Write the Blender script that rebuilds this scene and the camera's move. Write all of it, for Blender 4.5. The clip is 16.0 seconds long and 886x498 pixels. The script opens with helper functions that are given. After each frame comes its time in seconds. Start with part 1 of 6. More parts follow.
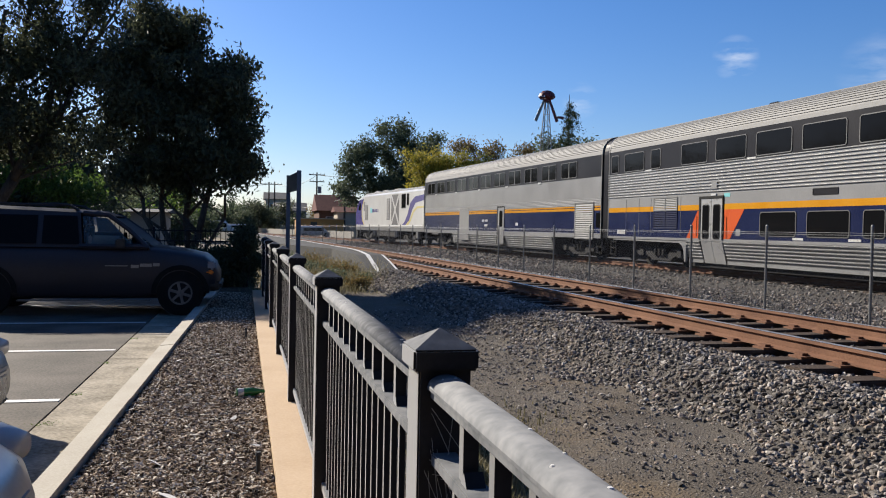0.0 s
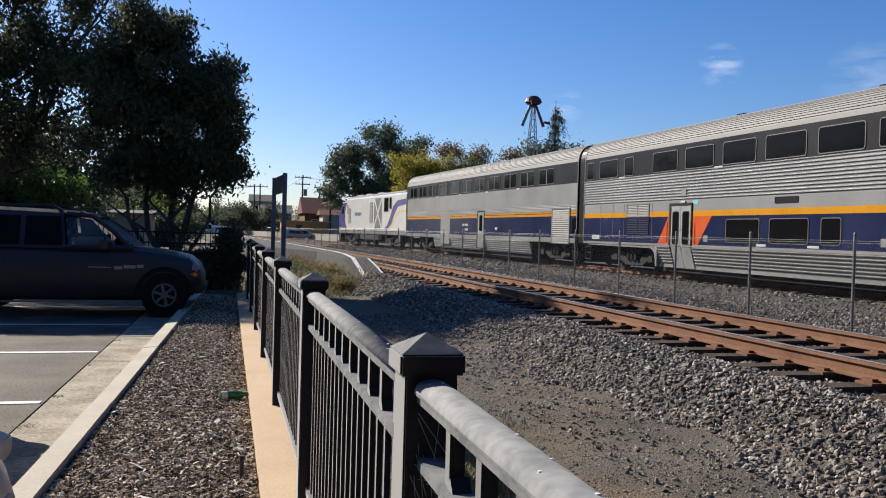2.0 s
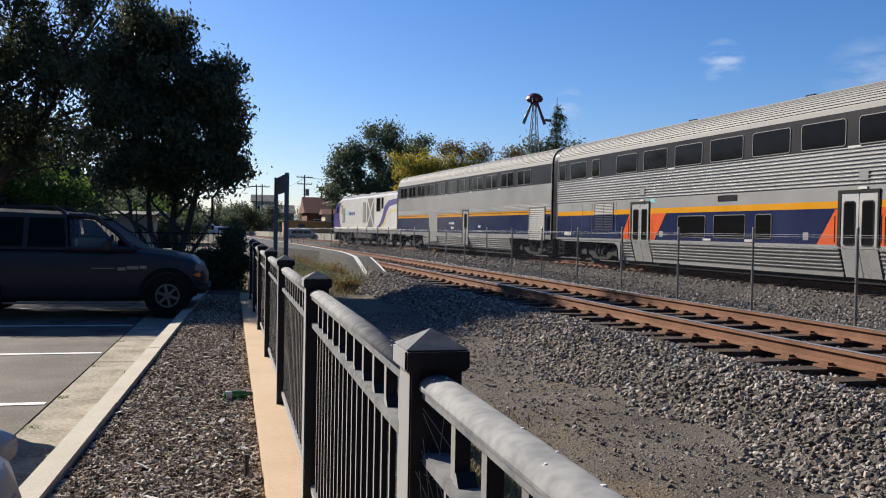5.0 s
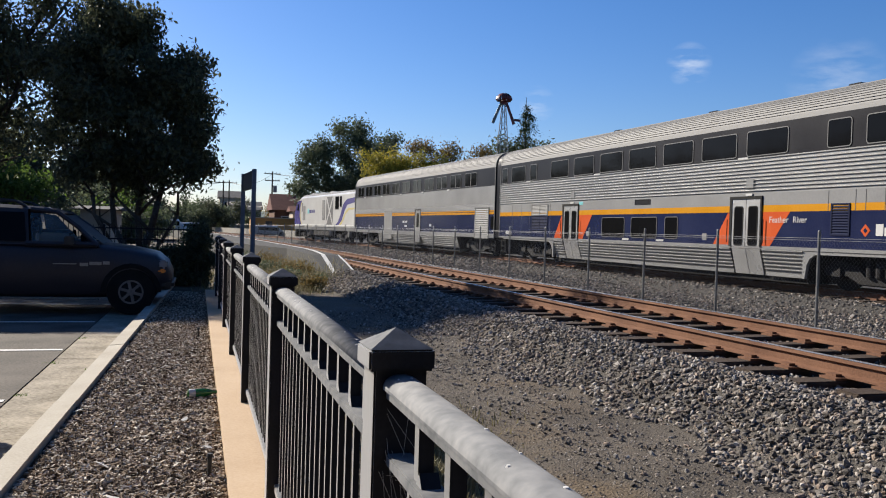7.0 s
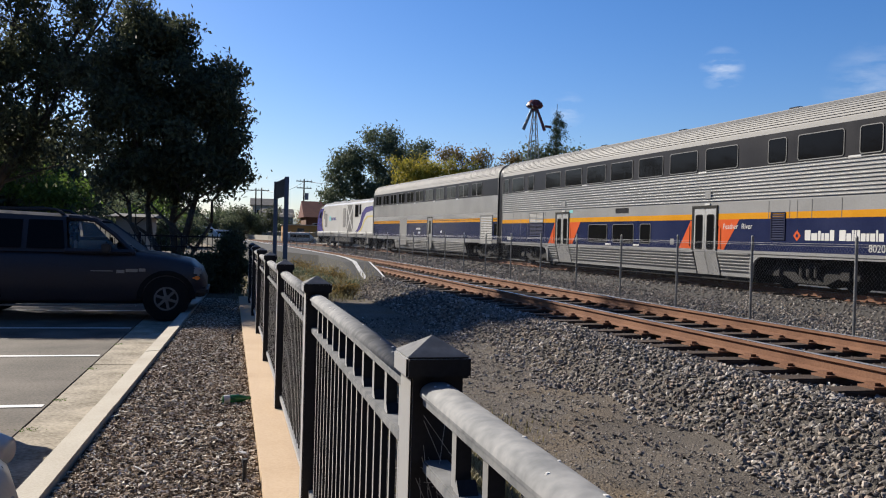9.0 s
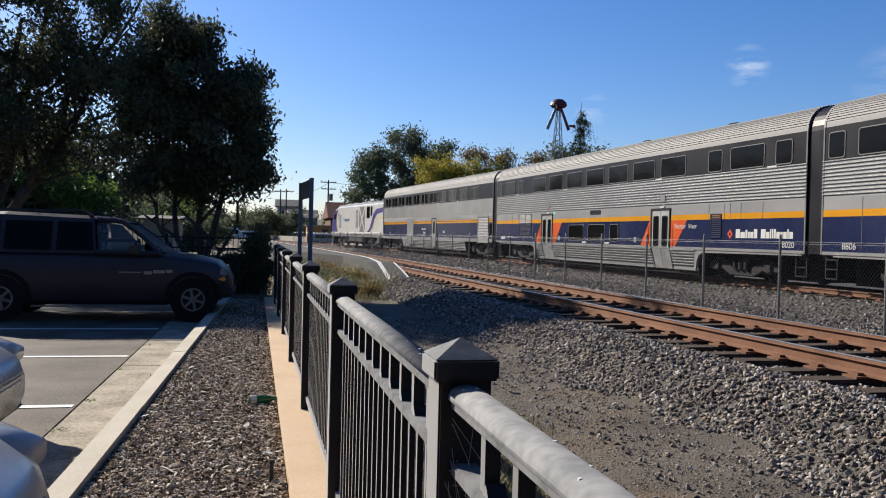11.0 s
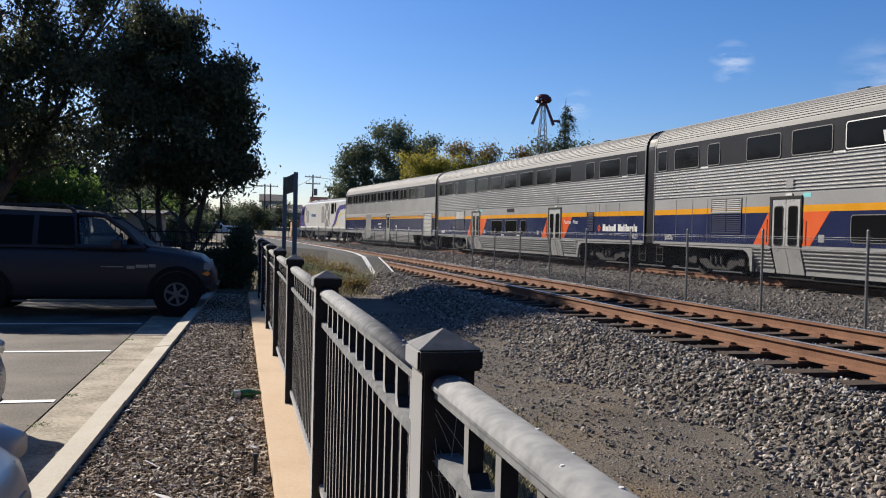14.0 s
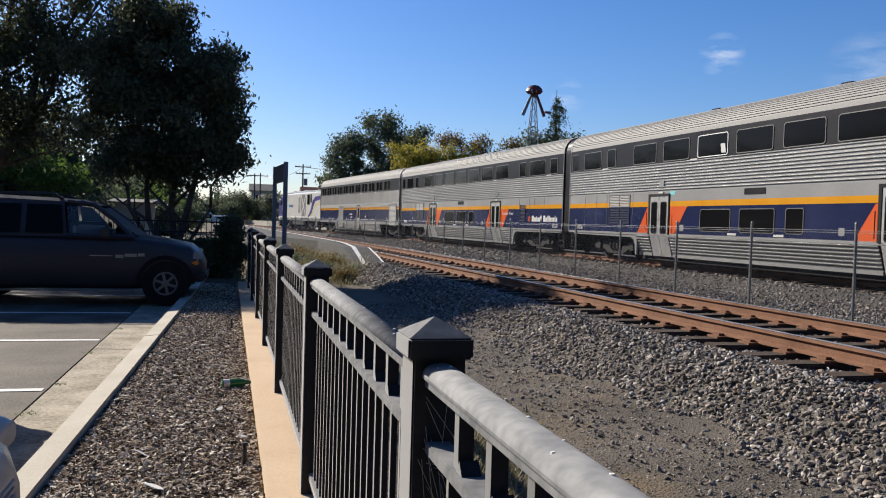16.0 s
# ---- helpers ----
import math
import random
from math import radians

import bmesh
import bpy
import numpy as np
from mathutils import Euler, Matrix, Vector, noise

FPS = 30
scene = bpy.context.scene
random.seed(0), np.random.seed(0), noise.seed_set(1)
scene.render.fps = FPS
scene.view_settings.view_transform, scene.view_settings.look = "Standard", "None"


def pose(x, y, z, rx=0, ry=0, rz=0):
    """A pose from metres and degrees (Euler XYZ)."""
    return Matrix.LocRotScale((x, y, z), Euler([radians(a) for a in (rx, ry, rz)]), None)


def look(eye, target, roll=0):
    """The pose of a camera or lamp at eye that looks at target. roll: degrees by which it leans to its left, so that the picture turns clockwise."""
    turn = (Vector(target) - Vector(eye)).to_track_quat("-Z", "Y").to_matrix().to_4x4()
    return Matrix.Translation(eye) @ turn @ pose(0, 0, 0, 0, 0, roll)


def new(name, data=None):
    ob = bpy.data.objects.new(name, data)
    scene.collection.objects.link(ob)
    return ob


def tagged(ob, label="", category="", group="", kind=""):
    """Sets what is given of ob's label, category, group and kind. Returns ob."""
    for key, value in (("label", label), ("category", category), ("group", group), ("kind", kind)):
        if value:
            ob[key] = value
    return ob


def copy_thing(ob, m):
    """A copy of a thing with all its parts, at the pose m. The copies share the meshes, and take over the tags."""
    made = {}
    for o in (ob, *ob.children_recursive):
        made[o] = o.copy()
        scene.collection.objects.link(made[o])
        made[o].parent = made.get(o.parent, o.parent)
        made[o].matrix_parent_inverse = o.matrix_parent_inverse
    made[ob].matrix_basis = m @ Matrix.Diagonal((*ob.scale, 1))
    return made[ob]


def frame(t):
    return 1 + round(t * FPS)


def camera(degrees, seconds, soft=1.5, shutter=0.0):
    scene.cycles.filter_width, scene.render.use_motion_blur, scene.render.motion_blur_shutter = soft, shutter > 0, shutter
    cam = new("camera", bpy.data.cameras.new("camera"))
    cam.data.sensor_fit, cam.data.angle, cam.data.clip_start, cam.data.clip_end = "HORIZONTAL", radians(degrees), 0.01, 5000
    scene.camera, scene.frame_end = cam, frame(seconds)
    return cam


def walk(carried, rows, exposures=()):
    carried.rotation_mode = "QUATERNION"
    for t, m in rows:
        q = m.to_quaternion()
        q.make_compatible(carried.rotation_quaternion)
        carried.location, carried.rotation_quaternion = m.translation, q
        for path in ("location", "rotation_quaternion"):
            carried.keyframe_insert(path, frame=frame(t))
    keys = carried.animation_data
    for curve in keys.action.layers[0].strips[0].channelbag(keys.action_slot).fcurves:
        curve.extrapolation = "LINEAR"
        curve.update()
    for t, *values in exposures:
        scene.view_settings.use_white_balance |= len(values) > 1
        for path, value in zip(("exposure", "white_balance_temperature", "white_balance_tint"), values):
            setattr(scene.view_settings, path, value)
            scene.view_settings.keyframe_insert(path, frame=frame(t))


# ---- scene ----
cam = camera(55.2, 16.0, soft=1.1)
PATH = [
    (0, (0.0, -0.002, 1.5), (0.459, 1.944, 1.452), 1.1),
    (0.5, (0.001, 0.0, 1.5), (0.467, 1.944, 1.459), 1.3),
    (1, (-0.004, -0.004, 1.501), (0.473, 1.938, 1.463), 1.4),
    (1.5, (-0.002, 0.0, 1.499), (0.491, 1.938, 1.453), 1.8),
    (2, (-0.004, 0.001, 1.501), (0.488, 1.939, 1.463), 1.6),
    (2.5, (-0.004, -0.005, 1.502), (0.492, 1.932, 1.474), 1.5),
    (3, (-0.004, -0.001, 1.5), (0.488, 1.937, 1.47), 1.4),
    (3.5, (-0.008, -0.004, 1.497), (0.47, 1.938, 1.466), 1.0),
    (6, (-0.002, 0.006, 1.495), (0.516, 1.937, 1.445), 1.3),
    (6.5, (0.006, 0.011, 1.496), (0.567, 1.93, 1.448), 1.4),
    (7, (0.001, 0.009, 1.496), (0.56, 1.929, 1.453), 1.7),
    (7.5, (-0.003, 0.012, 1.493), (0.556, 1.932, 1.452), 1.7),
    (8, (0.0, 0.005, 1.495), (0.544, 1.929, 1.456), 1.4),
    (8.5, (-0.009, -0.001, 1.498), (0.493, 1.934, 1.466), 1.3),
    (9, (-0.014, -0.002, 1.499), (0.475, 1.937, 1.47), 1.6),
    (11.5, (-0.023, 0.009, 1.503), (0.398, 1.964, 1.473), 1.3),
    (12, (-0.027, 0.005, 1.503), (0.387, 1.962, 1.473), 1.3),
    (12.5, (-0.028, 0.008, 1.502), (0.395, 1.963, 1.467), 1.5),
    (13, (-0.023, 0.005, 1.501), (0.419, 1.955, 1.463), 1.5),
    (13.5, (-0.014, 0.007, 1.497), (0.448, 1.952, 1.458), 1.4),
    (14, (-0.016, 0.009, 1.493), (0.453, 1.953, 1.452), 1.4),
    (14.5, (-0.021, 0.01, 1.493), (0.451, 1.953, 1.444), 1.5),
    (15, (-0.021, 0.014, 1.492), (0.463, 1.954, 1.434), 1.4),
    (15.5, (-0.02, 0.018, 1.492), (0.471, 1.956, 1.427), 1.5),
    (16, (-0.018, 0.011, 1.488), (0.474, 1.948, 1.426), 1.7),
]
walk(cam, [(t, look(eye, target, roll)) for t, eye, target, roll in PATH])


# ---------------------------------------------------------------- light
SUN_DIR = Vector((-1.02, 1.5, 1.0)).normalized()
world = bpy.data.worlds.new("sky")
scene.world = world
world.use_nodes = True
wn = world.node_tree.nodes
sky = wn.new("ShaderNodeTexSky")
sky.sky_type = "NISHITA"
sky.sun_disc = False
sky.sun_elevation = math.asin(SUN_DIR.z)
sky.sun_rotation = math.atan2(SUN_DIR.x, SUN_DIR.y)
sky.air_density, sky.dust_density, sky.ozone_density = 1.0, 0.5, 2.5
wn["Background"].inputs["Strength"].default_value = 0.0500
wl = world.node_tree.links
tint = wn.new("ShaderNodeHueSaturation")
tint.inputs["Saturation"].default_value = 1.2
clear = wn.new("ShaderNodeMix")
clear.data_type, clear.blend_type = "RGBA", "MULTIPLY"
clear.inputs["Factor"].default_value = 1.0
clear.inputs["B"].default_value = (0.88, 0.95, 1.20, 1)
wl.new(sky.outputs[0], clear.inputs["A"])
wl.new(clear.outputs["Result"], tint.inputs["Color"])
# thin wisps of cirrus: a stretched noise, gathered round a few directions of the sky
wtc, wmap, wnoise = wn.new("ShaderNodeTexCoord"), wn.new("ShaderNodeMapping"), wn.new("ShaderNodeTexNoise")
wmap.inputs["Scale"].default_value = (14, 14, 46)
wnoise.inputs["Scale"].default_value, wnoise.inputs["Detail"].default_value = 1.6, 6
wl.new(wtc.outputs["Generated"], wmap.inputs["Vector"])
wl.new(wmap.outputs[0], wnoise.inputs["Vector"])
amount = None
for wisp, reach, force in (((0.520, 0.832, 0.192), 0.026, 0.75), ((0.645, 0.745, 0.165), 0.055, 0.35), ((0.375, 0.915, 0.150), 0.022, 0.5)):
    far = wn.new("ShaderNodeVectorMath")
    far.operation = "DISTANCE"
    wl.new(wtc.outputs["Generated"], far.inputs[0])
    far.inputs[1].default_value = Vector(wisp).normalized()
    near = wn.new("ShaderNodeMapRange")
    near.inputs[1].default_value, near.inputs[2].default_value = 0.0, reach
    near.inputs[3].default_value, near.inputs[4].default_value = force, 0.0
    wl.new(far.outputs["Value"], near.inputs[0])
    if amount is None:
        amount = near.outputs[0]
    else:
        add = wn.new("ShaderNodeMath")
        add.operation = "MAXIMUM"
        wl.new(amount, add.inputs[0])
        wl.new(near.outputs[0], add.inputs[1])
        amount = add.outputs[0]
shape = wn.new("ShaderNodeMapRange")
shape.inputs[1].default_value, shape.inputs[2].default_value = 0.42, 0.72
wl.new(wnoise.outputs[0], shape.inputs[0])
times = wn.new("ShaderNodeMath")
times.operation = "MULTIPLY"
wl.new(shape.outputs[0], times.inputs[0])
wl.new(amount, times.inputs[1])
cloud = wn.new("ShaderNodeMix")
cloud.data_type = "RGBA"
wl.new(times.outputs[0], cloud.inputs["Factor"])
wl.new(tint.outputs[0], cloud.inputs["A"])
cloud.inputs["B"].default_value = (9.0, 9.4, 10.0, 1)
wl.new(cloud.outputs["Result"], wn["Background"].inputs["Color"])
sun = new("sun", bpy.data.lights.new("sun", "SUN"))
sun.data.energy, sun.data.angle, sun.data.color = 5.0, radians(0.53), (1.0, 0.92, 0.80)
sun.matrix_basis = look(SUN_DIR * 60, (0, 0, 0))
scene.view_settings.exposure = 1.1


# ---------------------------------------------------------------- materials
def surf(name, c1, c2, rough=0.7, metal=0.0, scale=3.0, fine=60.0, bump=0.15, depth=0.01, stretch=(1, 1, 1), spec=0.5, vary=0.0):
    """A surface of two mingled colours, with a large and a fine grain and a fine relief."""
    m = bpy.data.materials.new(name)
    m.use_nodes = True
    n, l = m.node_tree.nodes, m.node_tree.links
    b = n["Principled BSDF"]
    b.inputs["Metallic"].default_value = metal
    b.inputs["Specular IOR Level"].default_value = spec if rough < 0.8 else min(spec, 0.15)
    tc = n.new("ShaderNodeTexCoord")
    mp = n.new("ShaderNodeMapping")
    mp.inputs["Scale"].default_value = stretch
    l.new(tc.outputs["Object"], mp.inputs["Vector"])
    big, small = n.new("ShaderNodeTexNoise"), n.new("ShaderNodeTexNoise")
    big.inputs["Scale"].default_value, big.inputs["Detail"].default_value = scale, 5
    small.inputs["Scale"].default_value, small.inputs["Detail"].default_value = fine, 3
    for t in (big, small):
        l.new(mp.outputs[0], t.inputs["Vector"])
    mean = n.new("ShaderNodeMath")
    mean.operation = "MULTIPLY_ADD"
    l.new(small.outputs[0], mean.inputs[0])
    mean.inputs[1].default_value = 0.45
    half = n.new("ShaderNodeMath")
    half.operation = "MULTIPLY"
    l.new(big.outputs[0], half.inputs[0])
    half.inputs[1].default_value = 0.55
    l.new(half.outputs[0], mean.inputs[2])
    ramp = n.new("ShaderNodeValToRGB")
    ramp.color_ramp.elements[0].position, ramp.color_ramp.elements[1].position = 0.35, 0.65
    ramp.color_ramp.elements[0].color, ramp.color_ramp.elements[1].color = (*c1, 1), (*c2, 1)
    l.new(mean.outputs[0], ramp.inputs[0])
    col = ramp.outputs[0]
    if vary:
        geo = n.new("ShaderNodeNewGeometry")
        hsv = n.new("ShaderNodeHueSaturation")
        mr = n.new("ShaderNodeMapRange")
        l.new(geo.outputs["Random Per Island"], mr.inputs[0])
        mr.inputs[3].default_value, mr.inputs[4].default_value = 1 - vary, 1 + vary
        l.new(mr.outputs[0], hsv.inputs["Value"])
        l.new(col, hsv.inputs["Color"])
        col = hsv.outputs[0]
    l.new(col, b.inputs["Base Color"])
    rr = n.new("ShaderNodeMapRange")
    l.new(big.outputs[0], rr.inputs[0])
    rr.inputs[3].default_value, rr.inputs[4].default_value = max(rough - 0.1, 0.02), min(rough + 0.1, 1)
    l.new(rr.outputs[0], b.inputs["Roughness"])
    if bump:
        bp = n.new("ShaderNodeBump")
        bp.inputs["Strength"].default_value, bp.inputs["Distance"].default_value = bump, depth
        l.new(small.outputs[0], bp.inputs["Height"])
        l.new(bp.outputs[0], b.inputs["Normal"])
    return m


def pieces(name, stops, rough=0.9):
    """Loose bits whose colour is drawn from a scale, bit by bit, with a mottled grain on each."""
    m = surf(name, (0.78, 0.78, 0.78), (1.0, 1.0, 1.0), rough, scale=30, fine=140, bump=0.3)
    n, l = m.node_tree.nodes, m.node_tree.links
    grain = next(x for x in n if x.bl_idname == "ShaderNodeValToRGB")
    geo, ramp, mix = n.new("ShaderNodeNewGeometry"), n.new("ShaderNodeValToRGB"), n.new("ShaderNodeMix")
    for at, c in stops[1:-1]:
        ramp.color_ramp.elements.new(at)
    for e, (at, c) in zip(ramp.color_ramp.elements, stops):
        e.position, e.color = at, (*c, 1)
    mix.data_type, mix.blend_type = "RGBA", "MULTIPLY"
    mix.inputs["Factor"].default_value = 1.0
    l.new(geo.outputs["Random Per Island"], ramp.inputs[0])
    l.new(ramp.outputs[0], mix.inputs["A"])
    l.new(grain.outputs[0], mix.inputs["B"])
    l.new(mix.outputs["Result"], n["Principled BSDF"].inputs["Base Color"])
    return m


def glassy(name, c, rough=0.04, trans=0.0, spec=0.5):
    m = bpy.data.materials.new(name)
    m.use_nodes = True
    b = m.node_tree.nodes["Principled BSDF"]
    b.inputs["Base Color"].default_value = (*c, 1)
    b.inputs["Roughness"].default_value = rough
    b.inputs["Transmission Weight"].default_value = trans
    b.inputs["IOR"].default_value = 1.45
    b.inputs["Specular IOR Level"].default_value = spec
    return m


def leafy(name, c1, c2, through_light=0.35):
    """Leaves: two greens by island, partly translucent."""
    m = bpy.data.materials.new(name)
    m.use_nodes = True
    n, l = m.node_tree.nodes, m.node_tree.links
    b = n["Principled BSDF"]
    geo, ramp = n.new("ShaderNodeNewGeometry"), n.new("ShaderNodeValToRGB")
    ramp.color_ramp.elements[0].color, ramp.color_ramp.elements[1].color = (*c1, 1), (*c2, 1)
    l.new(geo.outputs["Random Per Island"], ramp.inputs[0])
    l.new(ramp.outputs[0], b.inputs["Base Color"])
    b.inputs["Roughness"].default_value = 0.6
    b.inputs["Specular IOR Level"].default_value = 0.2
    tr, mix = n.new("ShaderNodeBsdfTranslucent"), n.new("ShaderNodeMixShader")
    l.new(ramp.outputs[0], tr.inputs[0])
    mix.inputs[0].default_value = through_light
    l.new(b.outputs[0], mix.inputs[1])
    l.new(tr.outputs[0], mix.inputs[2])
    l.new(mix.outputs[0], n["Material Output"].inputs[0])
    return m


def ground_material():
    """Grey grit with brown earth and dry straw patches and a stony grain."""
    m = surf("grit_and_dirt", (0.066, 0.056, 0.045), (0.142, 0.121, 0.098), 0.95, scale=0.9, fine=70, bump=1.0, depth=0.02)
    n, l = m.node_tree.nodes, m.node_tree.links
    b = n["Principled BSDF"]
    ramp = next(x for x in n if x.bl_idname == "ShaderNodeValToRGB")
    vor = n.new("ShaderNodeTexVoronoi")
    vor.inputs["Scale"].default_value = 110
    tc = next(x for x in n if x.bl_idname == "ShaderNodeTexCoord")
    l.new(tc.outputs["Object"], vor.inputs["Vector"])
    hsv = n.new("ShaderNodeMix")
    hsv.data_type, hsv.blend_type = "RGBA", "MULTIPLY"
    hsv.inputs["Factor"].default_value = 0.55
    l.new(ramp.outputs[0], hsv.inputs["A"])
    bw = n.new("ShaderNodeMapRange")
    l.new(vor.outputs["Color"], bw.inputs[0])
    bw.inputs[3].default_value, bw.inputs[4].default_value = 0.45, 1.35
    l.new(bw.outputs[0], hsv.inputs["B"])
    straw = n.new("ShaderNodeTexNoise")
    straw.inputs["Scale"].default_value, straw.inputs["Detail"].default_value = 0.7, 6
    l.new(tc.outputs["Object"], straw.inputs["Vector"])
    sr = n.new("ShaderNodeMapRange")
    l.new(straw.outputs[0], sr.inputs[0])
    sr.inputs[1].default_value, sr.inputs[2].default_value = 0.52, 0.68
    mix = n.new("ShaderNodeMix")
    mix.data_type = "RGBA"
    l.new(sr.outputs[0], mix.inputs["Factor"])
    l.new(hsv.outputs["Result"], mix.inputs["A"])
    mix.inputs["B"].default_value = (0.128, 0.096, 0.062, 1)
    # grey crushed stone takes over beside the tracks, darkened for the shade between stones
    xyz, toe, bed = n.new("ShaderNodeSeparateXYZ"), n.new("ShaderNodeMapRange"), n.new("ShaderNodeMix")
    l.new(tc.outputs["Object"], xyz.inputs[0])
    l.new(xyz.outputs["X"], toe.inputs[0])
    toe.inputs[1].default_value, toe.inputs[2].default_value = 3.0, 4.2
    grit = n.new("ShaderNodeMix")
    grit.data_type, grit.blend_type = "RGBA", "MULTIPLY"
    grit.inputs["Factor"].default_value = 0.7
    grit.inputs["A"].default_value = (0.066, 0.061, 0.056, 1)
    l.new(bw.outputs[0], grit.inputs["B"])
    bed.data_type = "RGBA"
    l.new(toe.outputs[0], bed.inputs["Factor"])
    l.new(mix.outputs["Result"], bed.inputs["A"])
    l.new(grit.outputs["Result"], bed.inputs["B"])
    l.new(bed.outputs["Result"], b.inputs["Base Color"])
    return m


M = {}
M["ground"] = ground_material()
M["asphalt"] = surf("worn_asphalt", (0.030, 0.026, 0.0215), (0.150, 0.130, 0.110), 0.9, scale=1.3, fine=42, bump=0.5, depth=0.006)
M["platform"] = surf("platform_asphalt", (0.036, 0.036, 0.036), (0.066, 0.064, 0.062), 0.9, scale=0.7, fine=90, bump=0.2)
M["paint_white"] = surf("road_paint", (0.4297, 0.4227, 0.4019), (0.5683, 0.5613, 0.5405), 0.7, scale=9, fine=120, bump=0.1)
M["concrete"] = surf("pale_concrete", (0.125, 0.104, 0.073), (0.37, 0.325, 0.255), 0.9, scale=2.4, fine=34, bump=0.15)
M["kerb"] = surf("kerb_concrete", (0.2849, 0.2541, 0.2041), (0.385, 0.3542, 0.2964), 0.85, scale=2.2, fine=70, bump=0.15)
M["stucco"] = surf("tan_stucco", (0.385, 0.2772, 0.1771), (0.4697, 0.3542, 0.2426), 0.85, scale=1.8, fine=70, bump=0.2, depth=0.006)
M["mulch"] = surf("bark_mulch", (0.042, 0.029, 0.019), (0.15, 0.107, 0.073), 0.95, scale=5, fine=50, bump=1.0, depth=0.03)
M["chips"] = pieces("wood_chips", [(0.0, (0.040, 0.027, 0.017)), (0.30, (0.120, 0.083, 0.054)), (0.56, (0.25, 0.182, 0.127)), (0.72, (0.42, 0.335, 0.255)), (0.86, (0.60, 0.53, 0.44)), (1.0, (0.68, 0.62, 0.54))])
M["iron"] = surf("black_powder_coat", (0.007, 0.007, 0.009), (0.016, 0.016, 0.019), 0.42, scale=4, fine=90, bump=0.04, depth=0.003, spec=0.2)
# paler than the posts: dust, plus sun glare on top put into the colour
M["iron_top"] = surf("dusty_sunlit_rail", (0.088, 0.091, 0.096), (0.190, 0.190, 0.190), 0.85, scale=9, fine=34, bump=0.1, depth=0.003)
dusty = M["iron"].node_tree.nodes["Principled BSDF"]
dusty.inputs["Sheen Weight"].default_value, dusty.inputs["Sheen Roughness"].default_value = 0.9, 0.36
M["stone"] = pieces("ballast_stone", [(0.0, (0.060, 0.053, 0.048)), (0.22, (0.120, 0.108, 0.096)), (0.55, (0.21, 0.188, 0.166)), (0.72, (0.27, 0.210, 0.163)), (0.90, (0.35, 0.318, 0.283)), (1.0, (0.44, 0.41, 0.37))])
M["tie"] = surf("creosote_tie", (0.030, 0.022, 0.017), (0.078, 0.058, 0.045), 0.9, scale=4, fine=40, bump=0.5, stretch=(1, 6, 6))
M["rust"] = surf("rusty_rail", (0.098, 0.046, 0.027), (0.180, 0.093, 0.056), 0.8, scale=3, fine=60, bump=0.2)
M["rail_top"] = surf("polished_rail", (0.3234, 0.308, 0.2849), (0.4235, 0.4081, 0.385), 0.28, metal=0.6, scale=3, fine=50, bump=0.05)
M["door_steel"] = surf("door_steel", (0.30, 0.30, 0.298), (0.40, 0.396, 0.388), 0.3, metal=0.35, scale=1.5, fine=25, bump=0.03, spec=0.4)
M["galv"] = surf("galvanised_steel", (0.1232, 0.1232, 0.1232), (0.1971, 0.1971, 0.191), 0.5, metal=0.5, scale=5, fine=60, bump=0.05)
M["steel"] = surf("stainless_steel", (0.158, 0.158, 0.157), (0.222, 0.220, 0.216), 0.42, metal=0.25, scale=0.8, fine=25, bump=0.04, stretch=(1, 0.3, 1), spec=0.4)
M["roof_steel"] = surf("pale_roof_steel", (0.166, 0.163, 0.158), (0.216, 0.212, 0.206), 0.66, scale=0.6, fine=20, bump=0.04, stretch=(1, 0.3, 1), spec=0.25)
M["grey"] = surf("smooth_grey_paint", (0.182, 0.182, 0.181), (0.232, 0.231, 0.227), 0.2, scale=0.7, fine=25, bump=0.03, spec=0.3)
M["band"] = surf("charcoal_band_paint", (0.0105, 0.0100, 0.0118), (0.017, 0.0165, 0.019), 0.35, scale=0.8, fine=25, bump=0.03, spec=0.1)
M["yellow"] = surf("amber_stripe_paint", (0.4066, 0.1786, 0.01232), (0.4682, 0.2218, 0.01848), 0.2, scale=1.5, fine=25, bump=0.03, spec=0.3)
M["blue"] = surf("navy_paint", (0.008, 0.0115, 0.038), (0.0145, 0.0195, 0.056), 0.2, scale=0.8, fine=25, bump=0.03, spec=0.3)
M["orange"] = surf("orange_paint", (0.4066, 0.06776, 0.02156), (0.4682, 0.0924, 0.0308), 0.2, scale=1.5, fine=25, bump=0.03, spec=0.3)
M["white"] = surf("white_paint", (0.4312, 0.425, 0.4066), (0.4928, 0.4866, 0.4682), 0.2, scale=0.8, fine=25, bump=0.03, spec=0.3)
M["cream"] = surf("cream_yellow_paint", (0.4805, 0.4066, 0.1725), (0.5174, 0.4435, 0.2094), 0.2, scale=0.8, fine=25, bump=0.02, spec=0.3)
M["purple"] = surf("violet_blue_paint", (0.0616, 0.05544, 0.1663), (0.08624, 0.07392, 0.2094), 0.2, scale=0.8, fine=25, bump=0.03, spec=0.3)
M["teal"] = surf("teal_paint", (0.07392, 0.308, 0.3388), (0.1232, 0.3696, 0.3819), 0.4, scale=0.8, fine=25, bump=0.02)
M["under"] = surf("underframe_grime", (0.0077, 0.007315, 0.00693), (0.02156, 0.02002, 0.01848), 0.85, scale=2, fine=30, bump=0.3)
M["truck"] = surf("dusty_truck_casting", (0.007, 0.0066, 0.0066), (0.022, 0.021, 0.021), 0.8, scale=2, fine=30, bump=0.3)
